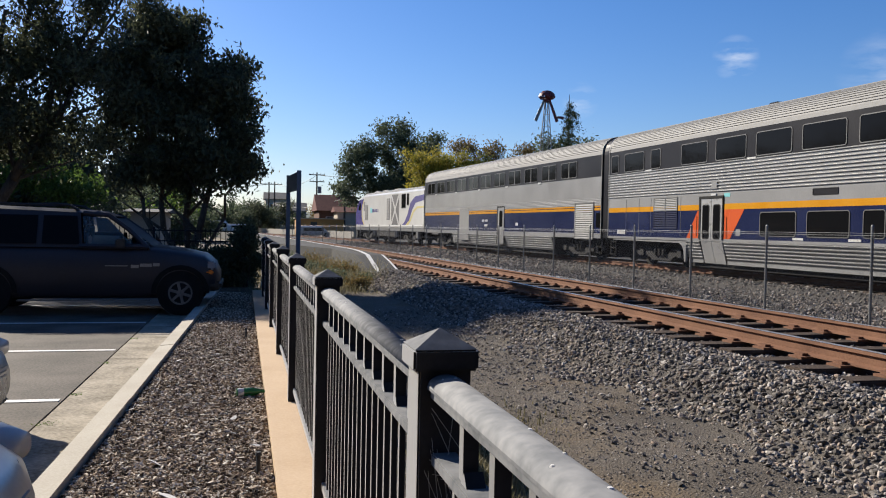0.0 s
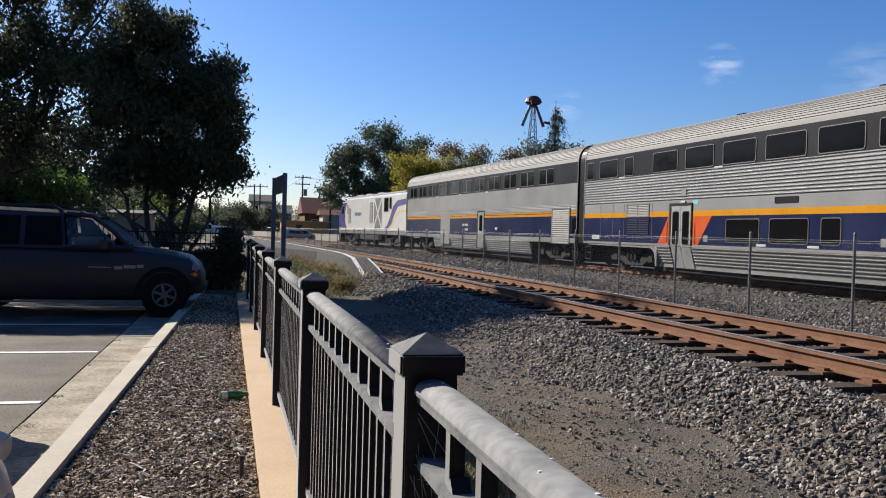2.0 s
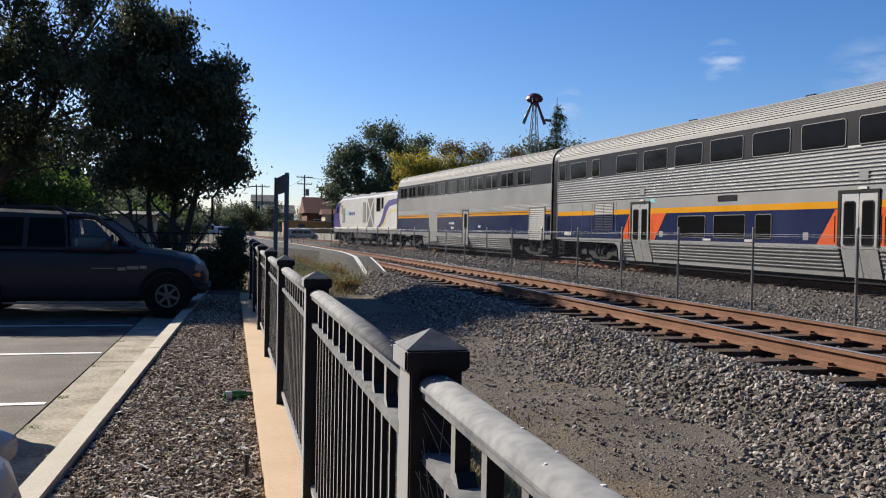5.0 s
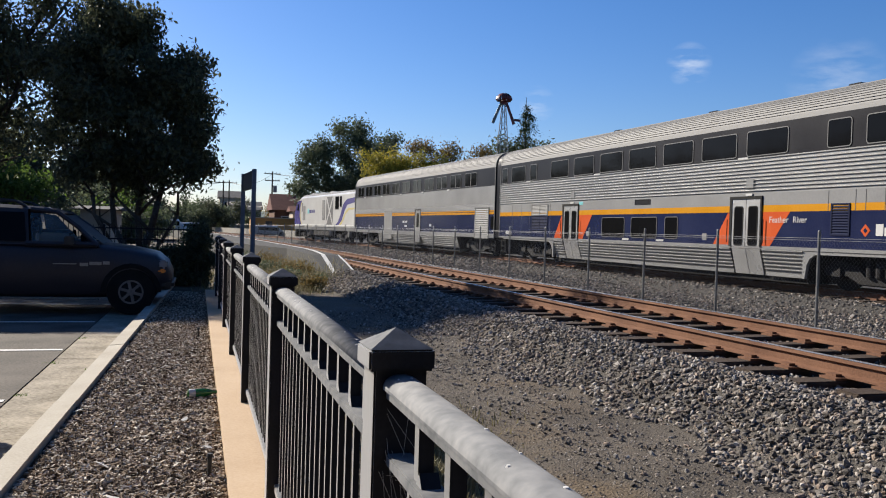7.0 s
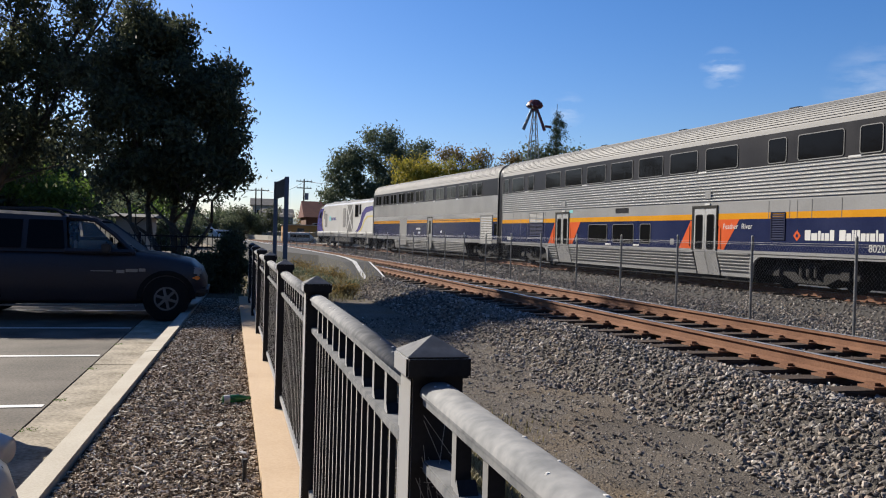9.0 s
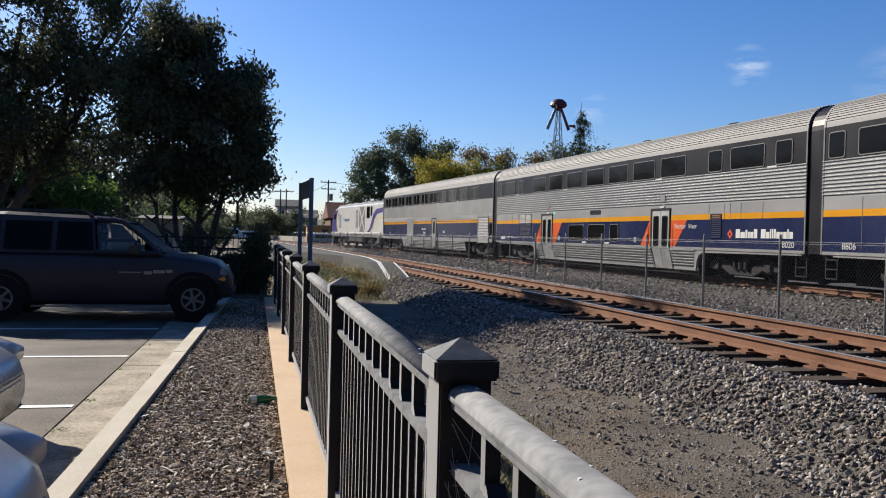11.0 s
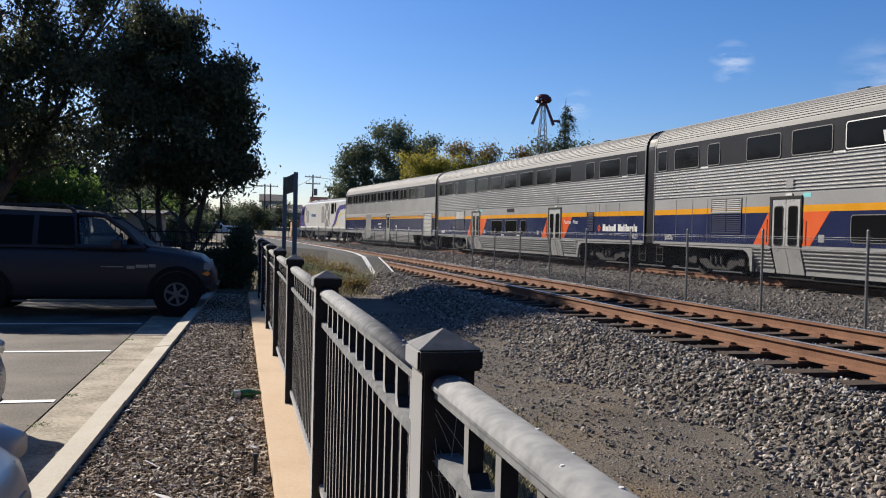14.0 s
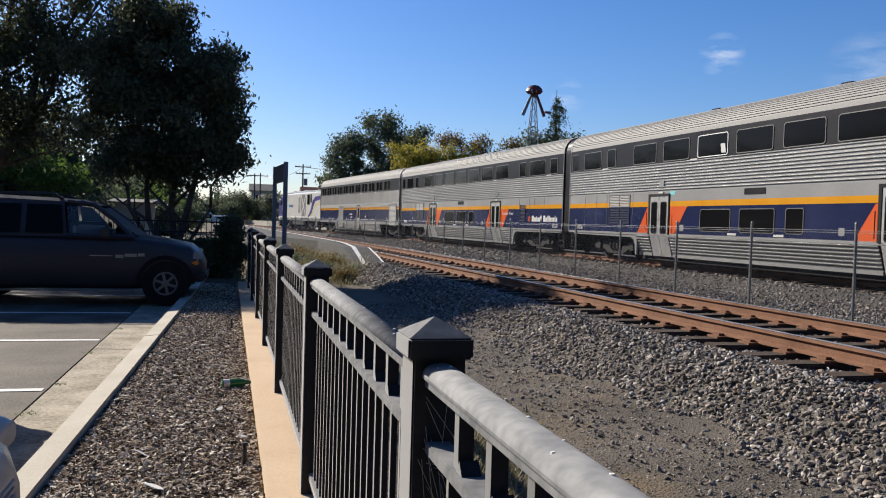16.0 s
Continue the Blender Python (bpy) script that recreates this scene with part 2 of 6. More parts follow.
M["rubber"] = surf("black_rubber", (0.006, 0.006, 0.006), (0.014, 0.014, 0.014), 0.85, scale=5, fine=60, bump=0.2, spec=0.2)
M["tint"] = glassy("tinted_window_glass", (0.006, 0.0062, 0.007), 0.06, 0.0, 0.07)
M["frame"] = surf("window_gasket", (0.035, 0.035, 0.035), (0.06, 0.06, 0.06), 0.5, scale=3, fine=60, bump=0.0)
M["white_frame"] = surf("white_window_frame", (0.5544, 0.5544, 0.539), (0.616, 0.616, 0.6006), 0.5, scale=3, fine=60, bump=0.0)
M["louvre_blue"] = surf("louvre_navy", (0.00924, 0.01155, 0.0308), (0.01694, 0.02156, 0.0462), 0.8, scale=3, fine=40, bump=0.05, spec=0.05)
M["loco_grey"] = surf("engine_grey_paint", (0.085, 0.082, 0.082), (0.12, 0.116, 0.114), 0.6, scale=2, fine=30, bump=0.03, spec=0.1)
M["louvre"] = surf("louvre_grey", (0.1201, 0.1201, 0.1178), (0.1663, 0.1663, 0.1617), 0.5, scale=3, fine=40, bump=0.05, spec=0.05)


# ---------------------------------------------------------------- mesh helpers
def mesh_of(bm, name, material, smooth=False):
    me = bpy.data.meshes.new(name)
    bm.normal_update()
    bm.to_mesh(me)
    bm.free()
    me.materials.append(material)
    if smooth:
        for p in me.polygons:
            p.use_smooth = True
    return me


def part(name, bm, material, parent=None, label="", smooth=False):
    ob = new(name, mesh_of(bm, name, material, smooth))
    if parent is not None:
        ob.parent = parent
    if label:
        ob["label"] = label
    return ob


def thing(name, label, category, group="", m=None):
    ob = new(name)
    ob.empty_display_size = 0.2
    if m is not None:
        ob.matrix_basis = m
    return tagged(ob, label, category, group)


def setting(name, bm, material, label, smooth=False):
    return tagged(part(name, bm, material, smooth=smooth), label, kind="structure")


def box(bm, x0, x1, y0, y1, z0, z1, bevel=0.0, m=None):
    vs = [bm.verts.new((x, y, z)) for x in (x0, x1) for y in (y0, y1) for z in (z0, z1)]
    if m is not None:
        for v in vs:
            v.co = m @ v.co
    fs = [bm.faces.new([vs[i] for i in q]) for q in ((0, 1, 3, 2), (4, 6, 7, 5), (0, 4, 5, 1), (2, 3, 7, 6), (0, 2, 6, 4), (1, 5, 7, 3))]
    if bevel:
        es = list({e for f in fs for e in f.edges})
        bmesh.ops.bevel(bm, geom=es, offset=bevel, segments=2, affect="EDGES", clamp_overlap=True)
    return bm


def B(x0, x1, y0, y1, z0, z1, bevel=0.0):
    return box(bmesh.new(), x0, x1, y0, y1, z0, z1, bevel)


def prism(bm, pts, axis, a0, a1):
    """A closed outline extruded along an axis. pts: pairs in the two other axes, in their order."""
    def at(p, a):
        return {"x": (a, p[0], p[1]), "y": (p[0], a, p[1]), "z": (p[0], p[1], a)}[axis]
    lo, hi = [bm.verts.new(at(p, a0)) for p in pts], [bm.verts.new(at(p, a1)) for p in pts]
    n = len(pts)
    for i in range(n):
        bm.faces.new((lo[i], lo[(i + 1) % n], hi[(i + 1) % n], hi[i]))
    bm.faces.new(lo[::-1])
    bm.faces.new(hi)
    bmesh.ops.recalc_face_normals(bm, faces=bm.faces)
    return bm


def sheet(bm, pts, y0, y1):
    """An open profile of (x, z) points drawn out along y."""
    lo, hi = [bm.verts.new((x, y0, z)) for x, z in pts], [bm.verts.new((x, y1, z)) for x, z in pts]
    for i in range(len(pts) - 1):
        bm.faces.new((lo[i], lo[i + 1], hi[i + 1], hi[i]))
    return bm


def tube(bm, p0, p1, r0, r1=None, n=8, caps=True):
    p0, p1 = Vector(p0), Vector(p1)
    r1 = r0 if r1 is None else r1
    q = (p1 - p0).to_track_quat("Z", "Y").to_matrix()
    rings = []
    for p, r in ((p0, r0), (p1, r1)):
        rings.append([bm.verts.new(p + q @ Vector((r * math.cos(a), r * math.sin(a), 0))) for a in (2 * math.pi * i / n for i in range(n))])
    for i in range(n):
        bm.faces.new((rings[0][i], rings[0][(i + 1) % n], rings[1][(i + 1) % n], rings[1][i]))
    if caps:
        bm.faces.new(rings[0][::-1])
        bm.faces.new(rings[1])
    return bm


def pipe(bm, pts, radii, n=7):
    for a, b, ra, rb in zip(pts, pts[1:], radii, radii[1:]):
        tube(bm, a, b, ra, rb, n)
    return bm


def rounded(y0, y1, z0, z1, r, k=4):
    """The outline of a rectangle with round corners."""
    out = []
    for cy, cz, a in ((y1 - r, z1 - r, 0), (y0 + r, z1 - r, 90), (y0 + r, z0 + r, 180), (y1 - r, z0 + r, 270)):
        out += [(cy + r * math.cos(radians(a + 90 * i / k)), cz + r * math.sin(radians(a + 90 * i / k))) for i in range(k + 1)]
    return out


def ring(bm, outer, inner, x0, x1):
    """A flat frame in the y-z plane between two outlines of equal length, from x0 (front) back to x1."""
    o0, i0 = [bm.verts.new((x0, *p)) for p in outer], [bm.verts.new((x0, *p)) for p in inner]
    o1, i1 = [bm.verts.new((x1, *p)) for p in outer], [bm.verts.new((x1, *p)) for p in inner]
    n = len(outer)
    for a in range(n):
        b = (a + 1) % n
        bm.faces.new((o0[a], i0[a], i0[b], o0[b]))
        bm.faces.new((o0[a], o0[b], o1[b], o1[a]))
        bm.faces.new((i0[b], i0[a], i1[a], i1[b]))
    return bm


def blob_mesh(name, verts, faces, material):
    me = bpy.data.meshes.new(name)
    me.from_pydata(verts, [], faces)
    me.materials.append(material)
    return me


# ---------------------------------------------------------------- the ground and the tracks
RAIL_NEAR, RAIL_FAR = 0.55, 0.31


def near_line(y):
    """The middle of the near track."""
    d = y - 7
    return 5.80 - 0.032 * d - 0.0002 * d * d


def far_side(y):
    """The line of the train's near side on the far track."""
    d = y - 40
    return 13.556 - 0.07144 * d - 0.000744 * d * d


def far_line(y):
    slope = -0.07144 - 0.001488 * (y - 40)
    return far_side(y) + 1.55 * math.sqrt(1 + slope * slope)


def smooth(a, b, v):
    v = min(max((v - a) / (b - a), 0), 1)
    return v * v * (3 - 2 * v)


def ground_height(x, y):
    yy = min(max(y, -60), 150)
    n = near_line(yy)
    d = abs(x - n)
    if x < 0.5:
        return -0.07
    h = 0.02 + 0.03 * noise.noise((x * 0.8, y * 0.8, 0)) if x < n else -0.10
    up = smooth(2.55, 1.55, d)
    h = h * (1 - up) + (0.37 - 0.035 * smooth(1.32, 1.2, d)) * up
    up = smooth(2.5, 1.6, abs(x - far_line(yy)))
    h = h * (1 - up) + 0.10 * up
    if y > 170:
        h = -0.1
    return h + 0.012 * noise.noise((x * 3, y * 3, 5)) * (x < 30)


def grid_axis(stops):
    out = []
    for a, b, step in stops:
        k = max(1, round((b - a) / step))
        out += [a + (b - a) * i / k for i in range(k)]
    return out + [stops[-1][1]]


def build_ground():
    xs = grid_axis([(-3000, -400, 1300), (-400, -40, 90), (-40, 0.4, 10), (0.4, 20, 0.16), (20, 40, 2), (40, 400, 90), (400, 3000, 1300)])
    ys = grid_axis([(-3000, -300, 900), (-300, -20, 40), (-20, 2, 1.0), (2, 26, 0.24), (26, 90, 0.8), (90, 180, 6), (180, 600, 70), (600, 3000, 1200)])
    verts = [(x, y, ground_height(x, y)) for y in ys for x in xs]
    w = len(xs)
    faces = [(j * w + i, j * w + i + 1, (j + 1) * w + i + 1, (j + 1) * w + i) for j in range(len(ys) - 1) for i in range(w - 1)]
    me = blob_mesh("ground", verts, faces, M["ground"])
    for p in me.polygons:
        p.use_smooth = True
    tagged(new("ground", me), "grey gravelly dirt with dry straw patches beside the tracks", kind="structure")


def rail_profile(top):
    return [(-0.035, top), (-0.036, top - 0.03), (-0.010, top - 0.042), (-0.009, top - 0.112), (-0.07, top - 0.128), (-0.07, top - 0.140),
            (0.07, top - 0.140), (0.07, top - 0.128), (0.009, top - 0.112), (0.010, top - 0.042), (0.036, top - 0.03), (0.035, top)]


def build_track(line, top, y0, y1, label, tie_y0, tie_y1):
    track = thing("railway_track", label, "railway track", "tracks")
    for side in (-0.755, 0.755):
        bm, bt = bmesh.new(), bmesh.new()
        prof = rail_profile(top)
        rows, tops = [], []
        y = y0
        while y <= y1:
            x = line(y) + side
            rows.append([bm.verts.new((x + px, y, pz)) for px, pz in prof])
            tops.append([bt.verts.new((x + px, y, top + dz)) for px, dz in ((-0.032, 0.0025), (-0.02, 0.005), (0.02, 0.005), (0.032, 0.0025))])
            y += 2.0
        for a, b in zip(rows, rows[1:]):
            for i in range(len(prof) - 1):
                bm.faces.new((a[i], a[i + 1], b[i + 1], b[i]))
        for a, b in zip(tops, tops[1:]):
            for i in range(3):
                bt.faces.new((a[i], a[i + 1], b[i + 1], b[i]))
        rail = part("rail", bm, M["rust"], track, "rust-brown steel rail")
        part("running_surface", bt, M["rail_top"], rail, "worn shiny rail head")
    rnd = random.Random(4)
    tie = mesh_of(B(-1.3, 1.3, -0.11, 0.11, -0.16, 0, 0.012), "tie", M["tie"])
    plate_bm = bmesh.new()
    box(plate_bm, -0.18, 0.18, -0.09, 0.09, 0.001, 0.02)
    for e in (-0.1, 0.1):
        box(plate_bm, e - 0.03, e + 0.03, -0.04, 0.07, 0.012, 0.045)
    plate = mesh_of(plate_bm, "tie_plate", M["rust"])
    y = tie_y0
    while y < tie_y1:
        slope = math.degrees(math.atan((line(y + 0.5) - line(y - 0.5))))
        ob = new("tie", tie)
        ob.parent = track
        ob.matrix_basis = pose(line(y) + rnd.uniform(-0.05, 0.05), y, top - 0.155 + rnd.uniform(-0.012, 0.008), 0, rnd.uniform(-0.6, 0.6), -slope + rnd.uniform(-1.5, 1.5))
        if y < 40:
            for rail_x in (-0.755, 0.755):
                pl = new("tie_plate", plate)
                pl.parent = ob
                pl.matrix_basis = pose(line(y) - ob.matrix_basis.translation.x + rail_x, 0, 0)
        y += 0.52
    return track


build_ground()
build_track(near_line, RAIL_NEAR, -30, 110, "rusty railway track on dark wooden ties in grey ballast", 0.5, 60)
build_track(far_line, RAIL_FAR, -40, 150, "railway track that carries the passenger train", 5, 45)


# ---------------------------------------------------------------- car park edge, planting strip and wall
def kerb_outer(y):
    return -1.05 + 0.03 * (y - 4.5)


def gutter_edge(y):
    return -1.46 + 0.012 * (y - 7.6)


def strip(name, fa, fb, y0, y1, za, zb, low, material, label, step=1.0):
    """A long slab between two lines, with a top from za to zb and sides down to low."""
    bm = bmesh.new()
    rows = []
    k = max(1, round((y1 - y0) / step))
    for i in range(k + 1):
        y = y0 + (y1 - y0) * i / k
        rows.append([bm.verts.new(p) for p in ((fa(y), y, low), (fa(y), y, za), (fb(y), y, zb), (fb(y), y, low))])
    for a, b in zip(rows, rows[1:]):
        for i in range(3):
            bm.faces.new((a[i], b[i], b[i + 1], a[i + 1]))
    for r in (rows[0], rows[-1]):
        bm.faces.new(r)
    bmesh.ops.recalc_face_normals(bm, faces=bm.faces)
    return setting(name, bm, material, label)


END = 17.97
strip("parking_lot", lambda y: -45, gutter_edge, -25, 60, 0, 0, -0.05, M["asphalt"], "worn grey asphalt car park")
for i in range(15):
    ya, yb = -24.0 + 3.05 * i + 0.35, -24.0 + 3.05 * (i + 1) + 0.338
    dip = 0.003 * math.sin(i * 2.3)
    strip("gutter", lambda y: gutter_edge(y) + 0.012, lambda y: kerb_outer(y) - 0.006, ya, yb, -0.004 + dip, -0.014 + dip, -0.06, M["concrete"], "pale concrete gutter slab beside the car park")
    strip("kerb", kerb_outer, lambda y: kerb_outer(y) + 0.15, ya, yb - 0.004, 0.138 + dip, 0.15 + dip, -0.06, M["kerb"], "pale concrete kerb")
strip("mulch_bed", lambda y: kerb_outer(y) + 0.153, lambda y: 0.188, -25, 22, 0.10, 0.08, -0.06, M["mulch"], "planting strip covered in bark mulch")
strip("low_wall", lambda y: 0.19, lambda y: 0.56, -25, END, 0.15, 0.15, -0.06, M["stucco"], "tan stuccoed low wall under the iron fence")
for y in (-1.0, 1.9, 4.75, 7.60, 10.52, 13.4, 16.2):
    bm = bmesh.new()
    box(bm, -6.6, gutter_edge(y) - 0.02, y - 0.05, y + 0.05, 0.003, 0.006)
    setting("parking_line", bm, M["paint_white"], "painted white parking line on asphalt")


# ---------------------------------------------------------------- iron fence
FX, FIRST, BAY = 0.405, 1.73, 2.44


def build_fence_bay(y0, count):
    """One bay: its post at y0 and the panel from there on to the next post."""
    bay = thing("iron_fence", "black powder-coated iron fence with dusty sunlit rails on a low wall", "fence", "fence bays", pose(FX, y0, 0.15))
    post = part("post", B(-0.055, 0.055, -0.055, 0.055, -0.002, 1.085, 0.004), M["iron"], bay)
    cap = bmesh.new()
    part("cap_collar", B(-0.068, 0.068, -0.068, 0.068, 1.06, 1.105, 0.005), M["iron"], post)
    vs = [cap.verts.new(p) for p in ((-0.066, -0.066, 1.104), (0.066, -0.066, 1.104), (0.066, 0.066, 1.104), (-0.066, 0.066, 1.104), (0, 0, 1.142))]
    for i in range(4):
        cap.faces.new((vs[i], vs[(i + 1) % 4], vs[4]))
    part("cap", cap, M["iron_top"], post, "dusty sunlit pyramid post cap")
    a, b = 0.058, BAY - 0.058
    prof = [(-0.030, 1.006), (-0.030, 1.022), (-0.037, 1.024), (-0.037, 1.030)] + [(-0.036 * math.cos(radians(t)), 1.032 + 0.022 * math.sin(radians(t))) for t in range(10, 180, 16)] + [(0.037, 1.030), (0.037, 1.024), (0.030, 1.022), (0.030, 1.006)]
    rail = part("top_rail", prism(bmesh.new(), prof, "y", a, b), M["iron_top"], bay, "dusty sunlit rounded top rail")
    for poly in rail.data.polygons:
        poly.use_smooth = poly.normal.z > 0.15
    part("middle_rail", B(-0.027, 0.027, a, b, 0.868, 0.893, 0.003), M["iron_top"], bay, "dusty sunlit middle rail")
    part("bottom_rail", B(-0.02, 0.02, a, b, 0.07, 0.105, 0.003), M["iron"], bay)
    thick = mesh_of(B(-0.0145, 0.0145, -0.0145, 0.0145, 0.893, 1.006), "baluster", M["iron"])
    thin = mesh_of(B(-0.008, 0.008, -0.008, 0.008, 0.105, 0.868), "picket", M["iron"])
    tab = bmesh.new()
    prism(tab, [(-0.02, 0.893), (0.02, 0.893), (0.0, 0.917)], "x", -0.018, 0.018)
    tab = mesh_of(tab, "gusset", M["iron"])
    k = 12
    for i in range(1, k):
        ob = new("baluster", thick)
        ob.parent = bay
        ob.matrix_basis = pose(0, a + (b - a) * i / k, 0)
        g = new("gusset", tab)
        g.parent = ob
        g.matrix_basis = pose(0, -0.034, 0)
    k = 20
    for i in range(1, k):
        ob = new("picket", thin)
        ob.parent = bay
        ob.matrix_basis = pose(0, a + (b - a) * i / k, 0)
    return bay


bay = build_fence_bay(FIRST, 1)
for i in (-2, -1, 1, 2, 3, 4, 5, 6):
    copy_thing(bay, pose(FX, FIRST + BAY * i, 0.15))

# a plain dark wall closes the place behind the camera
setting("wall_south", B(-36, 7, -10.4, -10, -0.1, 11), M["under"], "plain dark wall behind the viewer")


# ---------------------------------------------------------------- the train
HALF = 1.55
CAR = 25.9


def side_y(s):
    """The place along a coach, s metres behind its front coupler."""
    return CAR / 2 - s


def flutes(bm, y0, y1, z0, z1, x0, x1, pitch=0.098, amp=0.034):
    """A corrugated side from (x0, z0) up to (x1, z1)."""
    k = max(1, round((z1 - z0) / pitch))
    pts = []
    for i in range(k):
        for f, out in ((0.0, 0), (0.56, 0), (0.68, amp), (0.86, amp), (0.999, 0)):
            u = (i + f) / k
            pts.append((x0 + (x1 - x0) * u - out, z0 + (z1 - z0) * u))
    pts.append((x1, z1))
    return sheet(bm, pts, y0, y1)


def window(parent, s0, s1, z0, z1, x, frame_mat, double=False):
    y0, y1 = side_y(s1), side_y(s0)
    outer, inner = rounded(y0, y1, z0, z1, 0.09), rounded(y0 + 0.024, y1 - 0.024, z0 + 0.024, z1 - 0.024, 0.07)
    pane = bmesh.new()
    vs = [pane.verts.new((x - 0.006, *p)) for p in inner]
    pane.faces.new(vs)
    fr = ring(bmesh.new(), outer, inner, x - 0.016, x + 0.002)
    if double:
        ym = (y0 + y1) / 2
        box(fr, x - 0.016, x, ym - 0.03, ym + 0.03, z0 + 0.03, z1 - 0.03)
    w = part("window", fr, frame_mat, parent, "window with a slim rounded frame")
    part("pane", pane, M["tint"], w, "dark tinted glass")
    return w


def plate(bm, x, pts, thick=0.004):
    """A thin flat plate on the side x, from an outline of (s, z)."""
    return prism(bm, [(side_y(s), z) for s, z in pts], "x", x - thick, x)


def truck(parent, s, base=2.6, r=0.46):
    y = side_y(s)
    bm = bmesh.new()
    for x in (-1.18, 1.06):
        pts = [(y - 1.75, 0.52), (y - 1.35, 0.72), (y - 0.7, 0.60), (y - 0.45, 0.38), (y + 0.45, 0.38), (y + 0.7, 0.60), (y + 1.35, 0.72), (y + 1.75, 0.52),
               (y + 1.7, 0.36), (y + 1.0, 0.38), (y + 0.6, 0.2), (y - 0.6, 0.2), (y - 1.0, 0.38), (y - 1.7, 0.36)]
        prism(bm, pts, "x", x, x + 0.12)
        for d in (-0.28, 0.0, 0.28):
            tube(bm, (x + 0.06 - 0.07, y + d, 0.38), (x + 0.06 - 0.07, y + d, 0.74), 0.10, n=10)
        for d in (-base / 2, base / 2):
            box(bm, x - 0.06, x + 0.14, y + d - 0.17, y + d + 0.17, 0.32, 0.64, 0.03)
        tube(bm, (x - 0.04, y - 0.9, 0.86), (x - 0.04, y + 0.1, 0.58), 0.045, n=8)
    box(bm, -1.1, 1.1, y - 0.25, y + 0.25, 0.35, 0.75)
    t = part("truck", bm, M["truck"], parent, "dusty cast steel truck")
    for d in (-base / 2, base / 2):
        ax = bmesh.new()
        for x0 in (-0.86, 0.73):
            tube(ax, (x0, 0, 0), (x0 + 0.13, 0, 0), r, n=24)
            tube(ax, (x0 - 0.02, 0, 0), (x0, 0, 0), r * 0.82, n=24)
        tube(ax, (-1.0, 0, 0), (1.0, 0, 0), 0.08, n=8)
        for a in range(4):
            box(ax, -0.90, -0.86, -0.03, 0.03, 0.12, 0.34, m=pose(0, 0, 0, 90 * a))
        wheel = part("wheelset", ax, M["under"], t, "steel wheelset")
        wheel.matrix_basis = pose(0, y + d, r)
        WHEELS.append((wheel, y + d, r))
    return t


WHEELS = []


ROOF = [(0.0, 4.32), (0.012, 4.45), (0.05, 4.60), (0.11, 4.72), (0.21, 4.85), (0.39, 4.975), (0.66, 5.05), (1.05, 5.10), (1.55, 5.12)]


def roof_line(inset=0.0):
    """The roof's section from eave to eave, as (x, z)."""
    half = [(-HALF + d + inset, z - inset * 0.6) for d, z in ROOF]
    return half + [(-x, z) for x, z in half[-2::-1]]


def coach_roof(parent, y0, y1, material, ribs=True):
    pts = [roof_line()[0]]
    for k, ((xa, za), (xb, zb)) in enumerate(zip(roof_line(), roof_line()[1:])):
        d = Vector((xb - xa, zb - za))
        out = Vector((-d.y, d.x)).normalized() * 0.022
        n = max(1, round(d.length / 0.085)) if ribs and 0 < k < 15 else 1
        for i in range(n):
            if n > 1:
                for f, o in ((0.5, 0), (0.58, 1), (0.92, 1)):
                    u = (i + f) / n
                    pts.append((xa + d.x * u + out.x * o, za + d.y * u + out.y * o))
            u = (i + 1) / n
            pts.append((xa + d.x * u, za + d.y * u))
    bm = sheet(bmesh.new(), pts, y0, y1)
    for y in (y0, y1):
        bm.faces.new([bm.verts.new((x, y, z)) for x, z in pts])
    bmesh.ops.recalc_face_normals(bm, faces=bm.faces)
    for y in (y0, y1 - 0.07):
        trim = roof_line(-0.012)
        prism(bm, trim, "y", y, y + 0.07)
    return part("roof", bm, material, parent, "pale ribbed arched roof")


def gap_fairing(parent, s0, s1):
    """The dark bellows plate between two coaches, following the roof's curve."""
    pts = [(-HALF + 0.04, 0.95)] + roof_line(0.04) + [(HALF - 0.04, 0.95)]
    part("gap_fairing", prism(bmesh.new(), pts, "y", side_y(s1), side_y(s0)), M["band"], parent, "dark fairing between coaches")


def coach_shell(car, y0, y1, lower, sk0, sk1):
    """What all coaches have: the core, the ends, the far side, the floor."""
    bm = B(-1.30, 1.30, y0 + 0.02, y1 - 0.02, 0.95, 4.45)
    part("inner_body", bm, M["under"], car)
    part("far_side", B(1.30, HALF, y0, y1, 0.95, 4.31), M["steel"], car)
    for y in (y0, y1 - 0.05):
        part("corner_trim", B(-HALF - 0.012, -HALF + 0.01, y, y + 0.05, 0.95, 4.32), M["louvre"], car, "pale corner trim")
    for a, b in ((y0, y0 + 0.10), (y1 - 0.10, y1)):
        part("end_wall", B(-HALF + 0.03, 1.30, a, b, 0.95, 4.32, 0.03), M["band"], car, "charcoal end wall")
    # added near-black box that stands for the shade behind the trucks
    part("dark_backing", B(-0.66, 1.25, y0 + 0.3, y1 - 0.3, 0.14, 0.955), M["under"], car, "dark backing for the shade behind the trucks")
    # one dark box for both the equipment and the shade below the skirt
    part("underbody", B(-1.27, 1.3, side_y(sk1) + 0.1, side_y(sk0) - 0.1, 0.10, 0.96), M["under"], car, "dark equipment and shade under the floor")


def bars(parent, s0, z0, z1, widths, x, material, name="lettering_bar"):
    s = s0
    for w in widths:
        if w > 0:
            part(name, B(x - 0.004, x, side_y(s + w), side_y(s), z0, z1), material, parent)
        s += abs(w)


